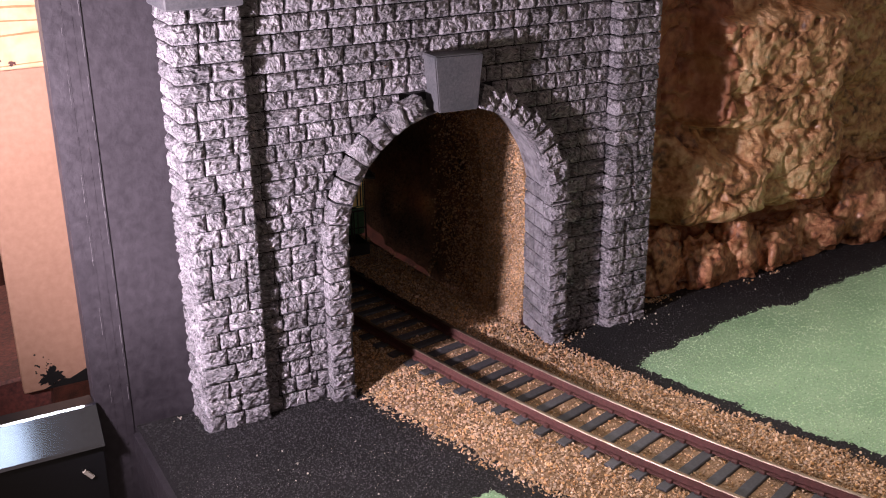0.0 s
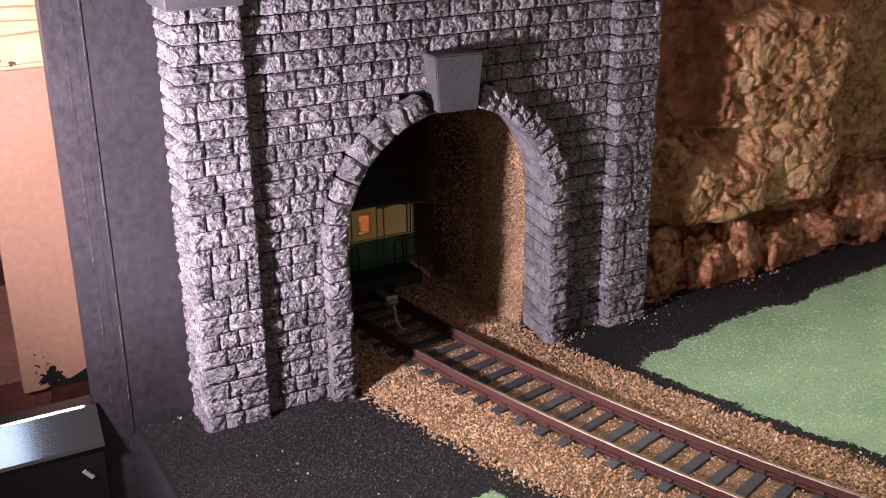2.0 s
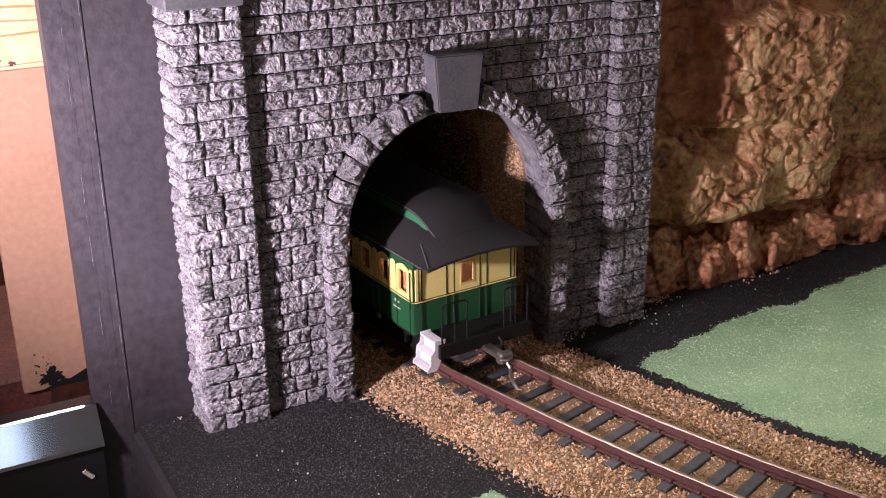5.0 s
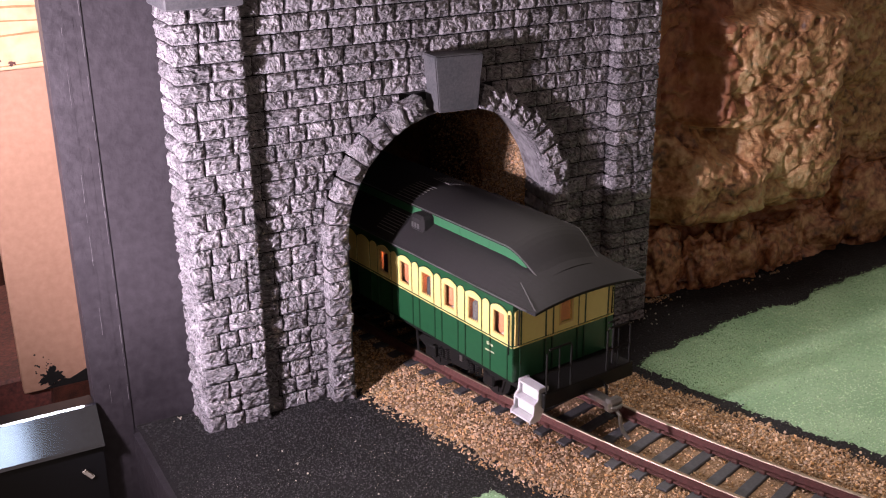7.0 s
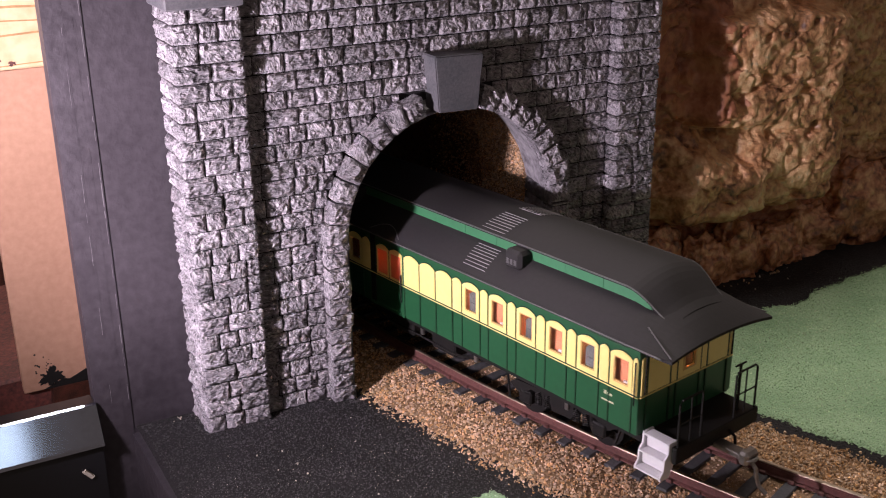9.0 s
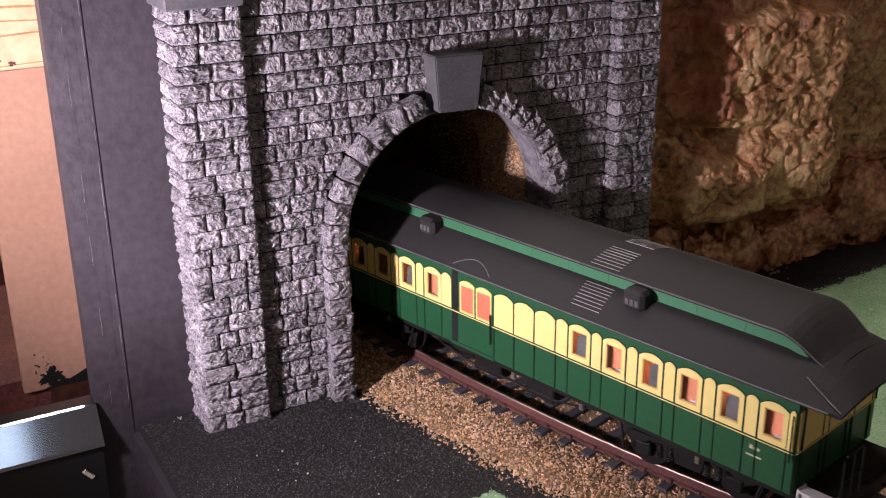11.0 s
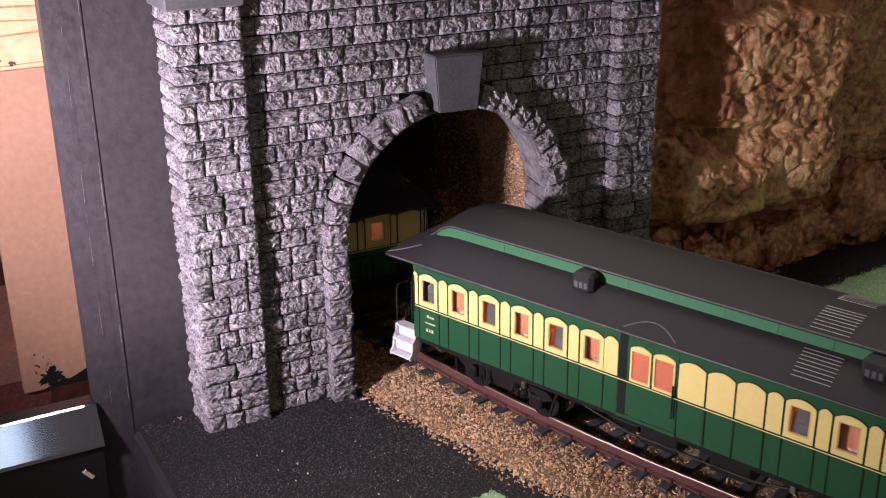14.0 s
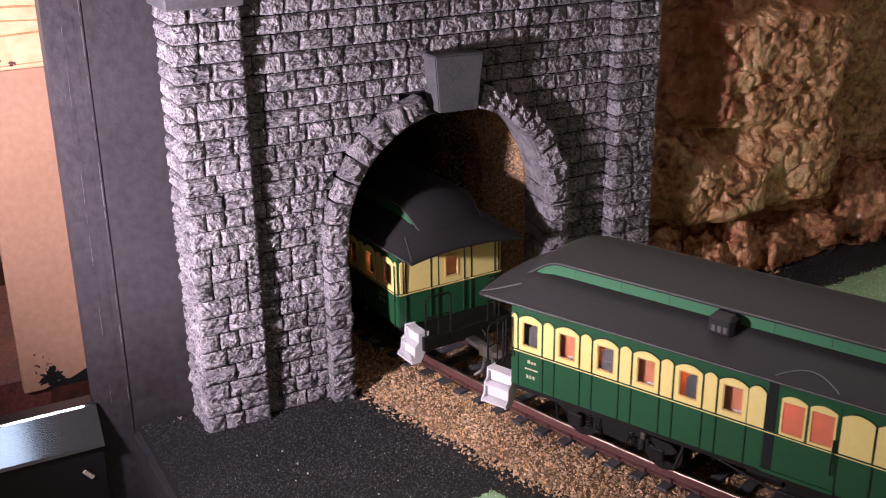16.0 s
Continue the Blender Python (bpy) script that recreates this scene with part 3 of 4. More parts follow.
# ---------------------------------------------------------------- tunnel inside
def make_tunnel():
    """A rough lining that follows the curve, open at the portal and closed far inside."""
    verts, faces = [], []
    prof = [(-37, -3), (-37, 12), (-37, 28), (-36, 42), (-32, 55), (-24, 66), (-10, 73), (6, 75), (18, 72), (25, 64), (28, 54), (29.5, 42), (30, 28), (30, 18), (29.5, 10), (29, 3), (28, -3)]
    m = len(prof)
    na = 60
    for i in range(na + 1):
        y = 260.2 + 240 * (i / na) ** 1.3
        cx = 139 + 0.00035 * (y - 300) ** 2 * 1.2
        for k, (dx, z) in enumerate(prof):
            g = smoothstep(0, 6, i)
            n1 = noise.noise((y * 0.09, z * 0.09, dx * 0.08)) * 4.0 * g + noise.noise((y * 0.3, z * 0.3, dx * 0.3)) * 1.2
            s = 1 + n1 / 36
            inward = 3.6 * smoothstep(261, 273, y) if dx > 15 else 0.0
            verts.append((cx + 1.5 + dx * s - inward, y, z if z < 0 else z * (1 + n1 / 75)))
    for i in range(na):
        for k in range(m - 1):
            faces.append((i * m + k, (i + 1) * m + k, (i + 1) * m + k + 1, i * m + k + 1))
    faces.append(tuple(na * m + k for k in range(m)))
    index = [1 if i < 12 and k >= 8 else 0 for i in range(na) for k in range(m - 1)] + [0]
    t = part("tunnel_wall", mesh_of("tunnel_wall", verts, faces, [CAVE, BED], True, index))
    tagged(t, "rough dark brown lining of the tunnel", "tunnel wall", kind="structure")
    rng = random.Random(31)
    spots = []
    for _ in range(32000):
        y = rng.choice((rng.uniform(260.6, 312), rng.uniform(260.6, 278)))
        u = rng.random()
        k = 7 + u * 9
        i, fr = int(k), k - int(k)
        dx = prof[i][0] * (1 - fr) + prof[min(i + 1, m - 1)][0] * fr
        z = prof[i][1] * (1 - fr) + prof[min(i + 1, m - 1)][1] * fr
        cx = 139 + 0.00042 * (y - 300) ** 2
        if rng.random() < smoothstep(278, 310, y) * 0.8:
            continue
        spots.append((cx + 0.9 - 3.6 * smoothstep(261, 273, y) + dx + rng.uniform(-0.5, 0.3), y, z, rng.choice((0.45, 0.55, 0.7, 0.85, 1.1))))
    for _ in range(500):
        z = rng.uniform(4, 60)
        spots.append((ARCH_X + ARCH_R + 3.2 + rng.gauss(0, 0.3), 260.4 + rng.gauss(0, 0.5), z, rng.choice((0.8, 1.0, 1.5))))
    tagged(grains("wall_gravel", spots, GRAVEL, seed=12), "tan gravel glued to the tunnel wall behind the arch", "gravel", kind="stuff")


# ---------------------------------------------------------------- rock face
def facets(x, z, scale, layer, depth):
    """Broken faces, each tilted its own way."""
    q = Vector((x * scale, z * scale * 1.15, layer))
    near, at = noise.voronoi(q)
    c = at[0]
    k = 0.65 + 0.35 * min(1.0, (near[1] - near[0]) * 12)
    tilt = (q.x - c.x) * noise.noise(c * 9.7) + (q.y - c.y) * noise.noise(c * 13.1 + Vector((4, 0, 0)))
    return depth * (k * (tilt + 0.35 * noise.noise(c * 5.3)) + 0.07 * near[0])


def rock_depth(x, z):
    """How far back (y, mm) the rock face stands at x, z."""
    y = 259.0
    xr = x + 8 * noise.noise((0, z * 0.06, 31)) + 3 * noise.noise((0, z * 0.2, 33))
    zr = z + 4 * noise.noise((x * 0.06, 0, 32)) + 1.5 * noise.noise((x * 0.2, 0, 34))
    face = smoothstep(230, 236, x + 2.5 * noise.noise((z * 0.08, 0, 5))) * (1 - smoothstep(278, 300, xr)) * smoothstep(15, 27, zr) * (1 - 0.8 * smoothstep(85, 93, zr))
    face *= 1 - (1 - smoothstep(236, 252, x)) * (1 - smoothstep(50, 53, z))
    block = smoothstep(215, 224, xr) * (1 - smoothstep(250, 272, xr)) * smoothstep(15, 27, zr) * (1 - smoothstep(37, 52, zr + 0.12 * (x - 240)))
    y -= max(face * (10.5 + 4.0 * smoothstep(238, 286, x)), block * 13.2)              # the big face, turned to the lamp, and the block under it
    y += 7.0 * smoothstep(288, 297, x) * (1 - smoothstep(330, 350, x)) * smoothstep(14, 26, z) * (1 - 0.6 * smoothstep(52, 64, z))
    y += 6.0 * math.exp(-((z - 19.0 - 0.02 * (x - 205) - 2.0 * noise.noise((x * 0.06, 0, 3))) / 2.6) ** 2)
    y += 3.5 * math.exp(-((z - 51 + 0.10 * (x - 240)) / 2.0) ** 2) * smoothstep(214, 230, x) * (1 - smoothstep(262, 272, x))
    y += 2.6 * math.exp(-((z - 88.5) / 1.8) ** 2) * smoothstep(230, 238, x) - 3.5 * smoothstep(90, 93, z) * smoothstep(262, 270, x)
    wx, wz = x + 2.5 * noise.noise((x * 0.12, z * 0.12, 9)), z + 2.5 * noise.noise((x * 0.12, z * 0.12, 6))
    y += facets(wx, wz, 0.055, 0.3, 4.0) + facets(wx, wz, 0.11, 1.3, 1.7) + facets(wx, wz, 0.33, 2.3, 0.4)
    y += 2.4 * smoothstep(0.30, 0.55, noise.noise((x * 0.13, z * 0.2, 12.0))) + 1.3 * smoothstep(0.25, 0.5, noise.noise((x * 0.35, z * 0.4, 15.0)))
    y += -1.8 * noise.noise((x * 0.05, z * 0.06, 1.7)) - 0.5 * noise.noise((x * 0.3, z * 0.3, 8.0)) - 0.25 * noise.noise((x * 0.8, z * 0.85, 2.0))
    y += 1.5 * (1 - smoothstep(0.0, 0.05, abs(noise.noise((wx * 0.075, wz * 0.11, 21.0)))))
    return y


def make_rocks():
    nx, nz = 330, 210
    verts = []
    for j in range(nz + 1):
        for i in range(nx + 1):
            x = 199 + 210 * (i / nx) ** 1.15
            z = -4 + 132 * j / nz
            verts.append((x + 1.2 * noise.noise((x * 0.2, z * 0.2, 30)), rock_depth(x, z), z + 1.2 * noise.noise((x * 0.2, z * 0.2, 20))))
    k = nx + 1
    faces = [(j * k + i, j * k + i + 1, (j + 1) * k + i + 1, (j + 1) * k + i) for j in range(nz) for i in range(nx)]
    n = len(verts)
    rim = [i for i in range(k)] + [j * k + nx for j in range(1, nz + 1)] + [nz * k + i for i in range(nx - 1, -1, -1)] + [j * k for j in range(nz - 1, 0, -1)]
    verts += [(verts[i][0], 300, verts[i][2]) for i in rim]
    for q in range(len(rim)):
        r = (q + 1) % len(rim)
        faces.append((rim[r], rim[q], n + q, n + r))
    rock = thing("rock_face", "craggy varnished brown and olive rock face beside the portal", "rock face")
    groups = {}
    for f in faces:
        x = sum(verts[q][0] for q in f) / 4
        z = sum(verts[q][2] for q in f) / 4
        x, z = x + 9 * noise.noise((x * 0.06, z * 0.09, 4.0)) + 5 * noise.noise((x * 0.3, z * 0.25, 4.0)), z + 4 * noise.noise((x * 0.09, z * 0.09, 7.0))
        zone = "ledge" if z < 20 else "outcrop" if x < 246 and z < 51 else "crag_shoulder" if x < 240 else "crag" if x < 294 else "crag_end"
        groups.setdefault(zone, []).append(f)
    for zone, fs in groups.items():
        used = {}
        vs = []
        for f in fs:
            for q in f:
                if q not in used:
                    used[q] = len(vs)
                    vs.append(verts[q])
        part(zone, mesh_of(zone, vs, [tuple(used[q] for q in f) for f in fs], RED_ROCK if zone in ("ledge", "crag_shoulder") else ROCK, True), rock)
    rng = random.Random(17)
    for x, y, w, h, d, s in ((219, 256.5, 17, 23, 7, 1), (234.5, 253, 13.5, 20, 7, 2), (249.5, 254.2, 17, 23, 8, 3), (266.5, 256, 18, 19, 8, 4), (287, 258.5, 25, 21, 9, 5),
                             (312, 260, 29, 30, 11, 6), (339, 258.5, 26, 26, 10, 7), (361, 257, 26, 24, 9, 8), (227, 254.5, 8, 8, 4, 9), (275, 255, 9, 9, 5, 10)):
        bm = bmesh.new()
        bmesh.ops.create_icosphere(bm, subdivisions=5, radius=1)
        for q in bm.verts:
            p = q.co.copy()
            k = 1 + 0.22 * noise.noise(p * 1.4 + Vector((s * 7, 0, 0))) + 0.13 * noise.noise(p * 3.6 + Vector((0, s * 5, 0))) + 0.055 * noise.noise(p * 9 + Vector((s, 0, 0)))
            for scale, much in ((1.6, 0.55), (3.8, 0.22)):
                r = p * scale + Vector((s * 3.7, s * 1.9, 0))
                near, at = noise.voronoi(r)
                tilt = (r - at[0]).dot(noise.noise_vector(at[0] * 7.1)) + 0.4 * noise.noise(at[0] * 5.3)
                k += much * (min(1, (near[1] - near[0]) * 5) * tilt - 0.35 * near[0] + 0.12)
            sx, sz = (abs(p.x) ** 0.8) * math.copysign(1, p.x), (abs(p.z) ** 0.75) * math.copysign(1, p.z)
            q.co = (x + sx * k * w * 0.58, y + p.y * k * d, h * 0.40 - 2 + sz * k * h * 0.56)
        bm.verts.index_update()
        me = mesh_of("boulder", [tuple(q.co) for q in bm.verts], [tuple(q.index for q in f.verts) for f in bm.faces], BOULDER, True)
        bm.free()
        ob = part("boulder", me)
        tagged(ob, "rounded varnished red-brown boulder at the foot of the cliff", "boulder", "boulders at the cliff foot")


# ---------------------------------------------------------------- boards and room at the side
def make_side():
    board = part("backboard", mesh_of("backboard", *box(47.6, 66, 257.2, 262, -40, 150), BLACK_BOARD))
    tagged(board, "black painted backboard beside the tunnel portal", "board", kind="structure")
    post = thing("corner_post", "black painted timber corner post of the layout frame", "post")
    part("post_body", mesh_of("post_body", *box(39.6, 44.2, 256.78, 262, -60, 150), BLACK_BOARD), post)
    part("post_moulding", mesh_of("post_moulding", *box(44.2, 46.4, 256.84, 262, -60, 150), BLACK_BOARD), post)
    part("post_edge", mesh_of("post_edge", *box(46.4, 48.4, 256.9, 262, -60, 150), BLACK_BOARD), post)
    rng = random.Random(44)
    for x, y, full in ((48.0, 256.82, 1.0), (43.7, 256.70, 0.6)):
        z = 6.0
        while z < 108:
            h = rng.uniform(1, 9)
            w = rng.uniform(0.03, 0.09) * full
            part("worn_edge", mesh_of("worn_edge", *box(x - w, x + w, y, y + 0.3, z, z + h), SCUFF), post, "pale scuffed edge")
            z += h + rng.uniform(0.5, 6) / full ** 3
    panel = part("hardboard_panel", mesh_of("hardboard_panel", *box(27.6, 60, 300, 303, -7.5, 84.6, 0.3), HARDBOARD))
    tagged(panel, "bare brown hardboard panel with a chipped lower edge", "panel")
    plank = part("pine_plank", mesh_of("pine_plank", *box(-60, 60, 298, 318, 84.9, 150, 0.5), PINE))
    tagged(plank, "unpainted pine plank with a knot", "plank")
    prof = [(262, -26), (262, 7.2), (256.3, 7.5), (255.7, 7.2), (250.9, -1.0), (250.6, -1.8), (252.5, -3.0), (252.5, -26)]
    n = len(prof)
    verts = [(x, y, z) for x in (-90, 39.4) for y, z in prof]
    faces = [(k, (k + 1) % n, n + (k + 1) % n, n + k) for k in range(n)] + [tuple(range(n))[::-1], tuple(range(n, 2 * n))]
    shelf = thing("black_case", "glossy black lacquered case beside the layout", "case")
    part("case_body", mesh_of("case_body", verts, faces, GLOSS_BLACK), shelf)
    trim = [(x, y, z) for x in (-90, 39.6) for y, z in ((256.3, 7.7), (255.6, 7.4), (250.75, -1.0), (250.5, -1.9), (251.0, -1.9), (256.3, 7.3))]
    part("sloping_trim", mesh_of("sloping_trim", trim, [(k, (k + 1) % 6, 6 + (k + 1) % 6, 6 + k) for k in range(6)] + [(5, 4, 3, 2, 1, 0), (6, 7, 8, 9, 10, 11)], GLOSS_TRIM), shelf, "shiny sloping front trim")
    chip = part("wood_chip", mesh_of("wood_chip", *box(-1.6, 1.6, -0.4, 0.4, -0.6, 0.6, 0.15), PALE_CHIP), m=pose(0.0350, 0.2520, -0.0095, 0, 50, 0))
    tagged(chip, "small pale wood chip stuck to the black case", "wood chip")
    for (cx, cz, r, seed), mat, host, yy, nm, lb in (((35.2, -4.0, 3.6, 3), UNDER, panel, 299.7, "paint_smear", "black paint smear"), ((33.5, 88.0, 1.1, 5), DARK_RED, plank, 297.8, "knot", "dark knot"), ((37.5, 86.6, 0.9, 8), DARK_RED, plank, 297.8, "knot", "dark knot")):
        out = []
        for k in range(90):
            t = 2 * math.pi * k / 90
            rr = r * (0.72 + 0.6 * noise.noise((math.cos(t) * 0.9, math.sin(t) * 0.9, seed)) + 0.5 * noise.noise((math.cos(t) * 2.6, math.sin(t) * 2.6, seed)) + 0.25 * noise.noise((math.cos(t) * 8, math.sin(t) * 8, seed)))
            out.append((cx + rr * math.cos(t) * 1.2, cz + rr * math.sin(t)))
        part(nm, mesh_of(nm, *prism(out, yy, yy + 0.4), mat), host, lb)
    out = [(33.0, -7.3), (47.5, -7.3), (48.5, -2.6), (45.0, -3.6), (42.6, -4.7), (40.3, -5.6), (38.5, -5.1), (36.6, -5.9)]
    part("painted_edge", mesh_of("painted_edge", *prism(out, 299.72, 300.1), UNDER), panel, "black painted lower edge")
    rng = random.Random(61)
    for _ in range(16):
        cx, cz, r = 33.6 + rng.gauss(0, 1.6), 0.6 + rng.gauss(0, 1.6), rng.uniform(0.08, 0.3)
        out = [(cx + r * rng.uniform(0.6, 1.3) * math.cos(k * 0.7), cz + r * rng.uniform(0.5, 1.2) * math.sin(k * 0.7)) for k in range(9)]
        part("paint_spot", mesh_of("paint_spot", *prism(out, 299.8, 300.2), UNDER), panel, "black paint spot")
    for z, h in ((93.5, 0.5), (97.0, 0.35), (100.5, 0.6), (86.0, 0.3)):
        part("grain_line", mesh_of("grain_line", *prism([(-40 + 4 * k, z + 0.8 * noise.noise((k * 0.3, z, 1))) for k in range(25)] + [(-40 + 4 * k, z + h + 0.8 * noise.noise((k * 0.3, z, 1))) for k in range(24, -1, -1)], 297.9, 298.3), GRAIN_LINE), plank)
    strip = part("dark_shelf", mesh_of("dark_shelf", *box(-200, 36, 304, 380, -60, -4, 1.0), DARK_RED))
    tagged(strip, "dark red wooden shelf in the shade behind", "shelf")
    wall = part("wall_back", mesh_of("wall_back", *box(-2500, 2500, 1500, 1540, -900, 1600), DARK_RED))
    tagged(wall, "dark room wall", "wall", kind="structure")


# ---------------------------------------------------------------- the coaches; x forwards, y to the left, z from the rail tops
HALF, SIDE = 81.2, 16.8
FLOOR_Z, WAIST, CANT, EAVE = 12.8, 21.8, 31.6, 35.1
WINDOWS = [-78.9 + 10.2 * k for k in range(6)] + [22.4 + 10.12 * k for k in range(6)]
NARROW = [(-81.0, -79.4)] + [(-78.9 + 10.2 * k + 6.9, -78.9 + 10.2 * (k + 1) - 0.5) for k in range(5)] + [(18.5, 21.9)] + [(22.4 + 10.12 * k + 6.9, 22.4 + 10.12 * (k + 1) - 0.5) for k in range(5)] + [(79.6, 81.0)]
BLANKS = [(-21.3, -17.6), (-2.0, 4.4), (4.9, 11.2), (11.7, 18.0)]
DOOR_PANES = [(-14.3, -9.0), (-8.4, -2.9)]
WIN_W = 6.4


def arched(x0, x1, z0, z1, rise, n=8):
    """Outline of a panel with an arched head."""
    pts = [(x0, z0), (x1, z0)]
    for k in range(n + 1):
        t = k / n
        pts.append((x1 + (x0 - x1) * t, z1 + rise * math.sin(math.pi * t) ** 0.8))
    return pts


def framed(x0, x1, z0, z1, rise, hole, y0, y1):
    """An arched panel with a rectangular hole (hx0, hx1, hz0, hz1)."""
    hx0, hx1, hz0, hz1 = hole
    out = joined([prism([(x0, z0), (x1, z0), (x1, hz0), (x0, hz0)], y0, y1),
                  prism([(x0, hz0), (hx0, hz0), (hx0, hz1), (x0, hz1)], y0, y1),
                  prism([(hx1, hz0), (x1, hz0), (x1, hz1), (hx1, hz1)], y0, y1),
                  prism(arched(x0, x1, hz1, z1, rise), y0, y1)])
    return out


def ring(x0, x1, z0, z1, t, y0, y1):
    return joined([box(x0, x1, y0, y1, z0, z0 + t), box(x0, x1, y0, y1, z1 - t, z1), box(x0, x0 + t, y0, y1, z0 + t, z1 - t), box(x1 - t, x1, y0, y1, z0 + t, z1 - t)])


def turned(vf, side):
    """The same for the other side of the coach: turned half round."""
    v, f = vf
    return (v, f) if side < 0 else ([(-x, -y, z) for x, y, z in v], f)


def roof_half(y):
    """Lower roof height at a distance y from the middle."""
    t = min(1, abs(y) / 18.4)
    return EAVE - 0.2 + 8.4 * (1 - t ** 2.2)


def roof_z(x, y):
    """Top of the lower roof, which droops towards the ends."""
    end = max(0, abs(x) - 72) / 18.3
    return EAVE - 0.3 + (roof_half(y) - EAVE + 0.3) * (1 - 0.80 * end ** 1.6) - 0.43 * end ** 2.2


def make_coach(group):
    coach = thing("passenger_coach", "green and cream model coach with dark clerestory roof on rails", "railway coach", group)

    def p(name, vf, mat, parent=None, label="", smooth=False):
        return part(name, mesh_of(name, *vf, mat, smooth), parent or coach, label)

    # floor and interior
    p("floor", box(-HALF, HALF, -16.0, 16.0, FLOOR_Z - 0.6, FLOOR_Z + 0.6), UNDER)
    p("interior_floor", box(-HALF + 1, HALF - 1, -15.6, 15.6, FLOOR_Z + 0.6, FLOOR_Z + 1.0), SEAT)
    for x in (-76, -55.5, -33, -22.8, -15.5, -1.0, 19, 42, 62):
        p("partition", box(x - 0.3, x + 0.3, -15.4, -7.3, FLOOR_Z + 1, 33.5), SEAT)
    p("corridor_wall", box(-78, 78, -7.2, -6.6, FLOOR_Z + 1, 33.5), SEAT)
    for k, w in enumerate(WINDOWS):
        x = w + WIN_W / 2
        if k % 2:
            screen = p("compartment_screen", box(x - 3.6, x + 3.6, -15.4, -15.2, FLOOR_Z + 1, 33.2), SCREEN)
            p("screen_ledge", box(x - 0.2, x + 1.6, -15.9, -15.4, 23.5, 23.9), WHITE, screen, "white ledge on the screen")
        else:
            lean = 0.5 + 0.5 * (k % 4 == 0)
            p("seat_back", joined([prism(arched(x + lean - 1.9, x + lean + 2.0, FLOOR_Z + 1, 28.1, 0.9), -16.1, -15.4), box(x + lean - 1.4, x + lean + 1.5, -16.3, -16.1, 21, 26.0, 0.08)]), DARK_SEAT, label="dark grey seat back")
            p("seat", box(x - 2.4, x + 2.4, -14.3, -7.4, FLOOR_Z + 1, 20.5, 0.4), SEAT)
    for e in (-1, 1):
        p("vestibule_wall", box(e * 71 - 0.3, e * 71 + 0.3, -6.5, 15.4, FLOOR_Z + 1, 33.5), SEAT)
    for x, y in [(-65.5 + 11 * k, -11.5) for k in range(13)] + [(-72, 3), (-40, 3), (-8, 3), (24, 3), (56, 3), (75.5, 3), (-76, 0)]:
        p("ceiling_lamp", box(x - 1.5, x + 1.5, y - 1.3, y + 1.3, 32.9, 33.8, 0.3), GLOW, label="warm lamp inside the coach")
    p("inner_ceiling", box(-79, 79, -15.4, 15.4, 33.9, 34.2), SEAT)
    # sides
    for side in (-1, 1):
        p("lower_side", turned(box(-HALF, HALF, -SIDE, -SIDE + 0.6, FLOOR_Z - 0.3, WAIST), side), GREEN)
        for a, b in NARROW + BLANKS:
            for x in (a - 0.2, b + 0.2):
                if abs(x) < HALF - 0.6:
                    p("panel_batten", turned(box(x - 0.13, x + 0.13, -SIDE - 0.22, -SIDE + 0.1, FLOOR_Z - 0.2, WAIST - 0.3), side), DARK_GREEN)
        # upper wall with holes behind the windows
        fills, x = [], -HALF
        for h0, h1, low, high in sorted([(w + 0.95, w + WIN_W - 0.95, 23.5, 29.9) for w in WINDOWS] + [(a + 0.45, b - 0.45, 22.9, 29.9) for a, b in DOOR_PANES]):
            fills.append(box(x, h0, -SIDE, -SIDE + 0.6, WAIST, EAVE))
            fills.append(box(h0, h1, -SIDE, -SIDE + 0.6, WAIST, low))
            fills.append(box(h0, h1, -SIDE, -SIDE + 0.6, high, EAVE))
            x = h1
        fills.append(box(x, HALF, -SIDE, -SIDE + 0.6, WAIST, EAVE))
        p("upper_side", turned(joined(fills), side), GREEN)
        for a, b in NARROW + BLANKS + [(w, w + WIN_W) for w in WINDOWS]:
            big = b - a > 3.6
            rim = arched(a - 0.22, b + 0.22, WAIST + 0.55, 30.4 if big else 30.5, 1.5 if big else 1.2)
            if b - a == WIN_W or (a in WINDOWS):
                p("outline", turned(framed(a - 0.22, b + 0.22, WAIST + 0.55, 30.4, 1.5, (a + 0.95, b - 0.95, 23.5, 29.9), -SIDE - 0.12, -SIDE + 0.05), side), DARK_GREEN)
            else:
                p("outline", turned(prism(rim, -SIDE - 0.12, -SIDE + 0.05), side), DARK_GREEN)
        p("waist_line", turned(joined([box(-HALF, HALF, -SIDE - 0.34, -SIDE + 0.1, WAIST - 0.06, WAIST + 0.16)]), side), CREAM)
        p("waist_shadow_line", turned(box(-HALF, HALF, -SIDE - 0.26, -SIDE + 0.1, WAIST + 0.16, WAIST + 0.55), side), DARK_GREEN)
        for w in WINDOWS:
            hole = (w + 0.95, w + WIN_W - 0.95, 23.5, 29.9)
            win = p("window", turned(framed(w, w + WIN_W, WAIST + 0.55, 30.4, 1.2, hole, -SIDE - 0.3, -SIDE + 0.1), side), CREAM)
            p("window_frame", turned(ring(hole[0], hole[1], hole[2], hole[3], 0.3, -SIDE - 0.2, -SIDE + 0.35), side), WOOD_FRAME, win, "varnished wooden sash")
            pane = p("pane", turned(box(hole[0] + 0.3, hole[1] - 0.3, -SIDE + 0.0, -SIDE + 0.12, hole[2] + 0.3, hole[3] - 0.3), side), GLASS, win)
            pane.visible_shadow = False
        for a, b in NARROW:
            p("cream_panel", turned(prism(arched(a, b, WAIST + 0.55, 30.5, 0.9, 6), -SIDE - 0.3, -SIDE + 0.1), side), CREAM)
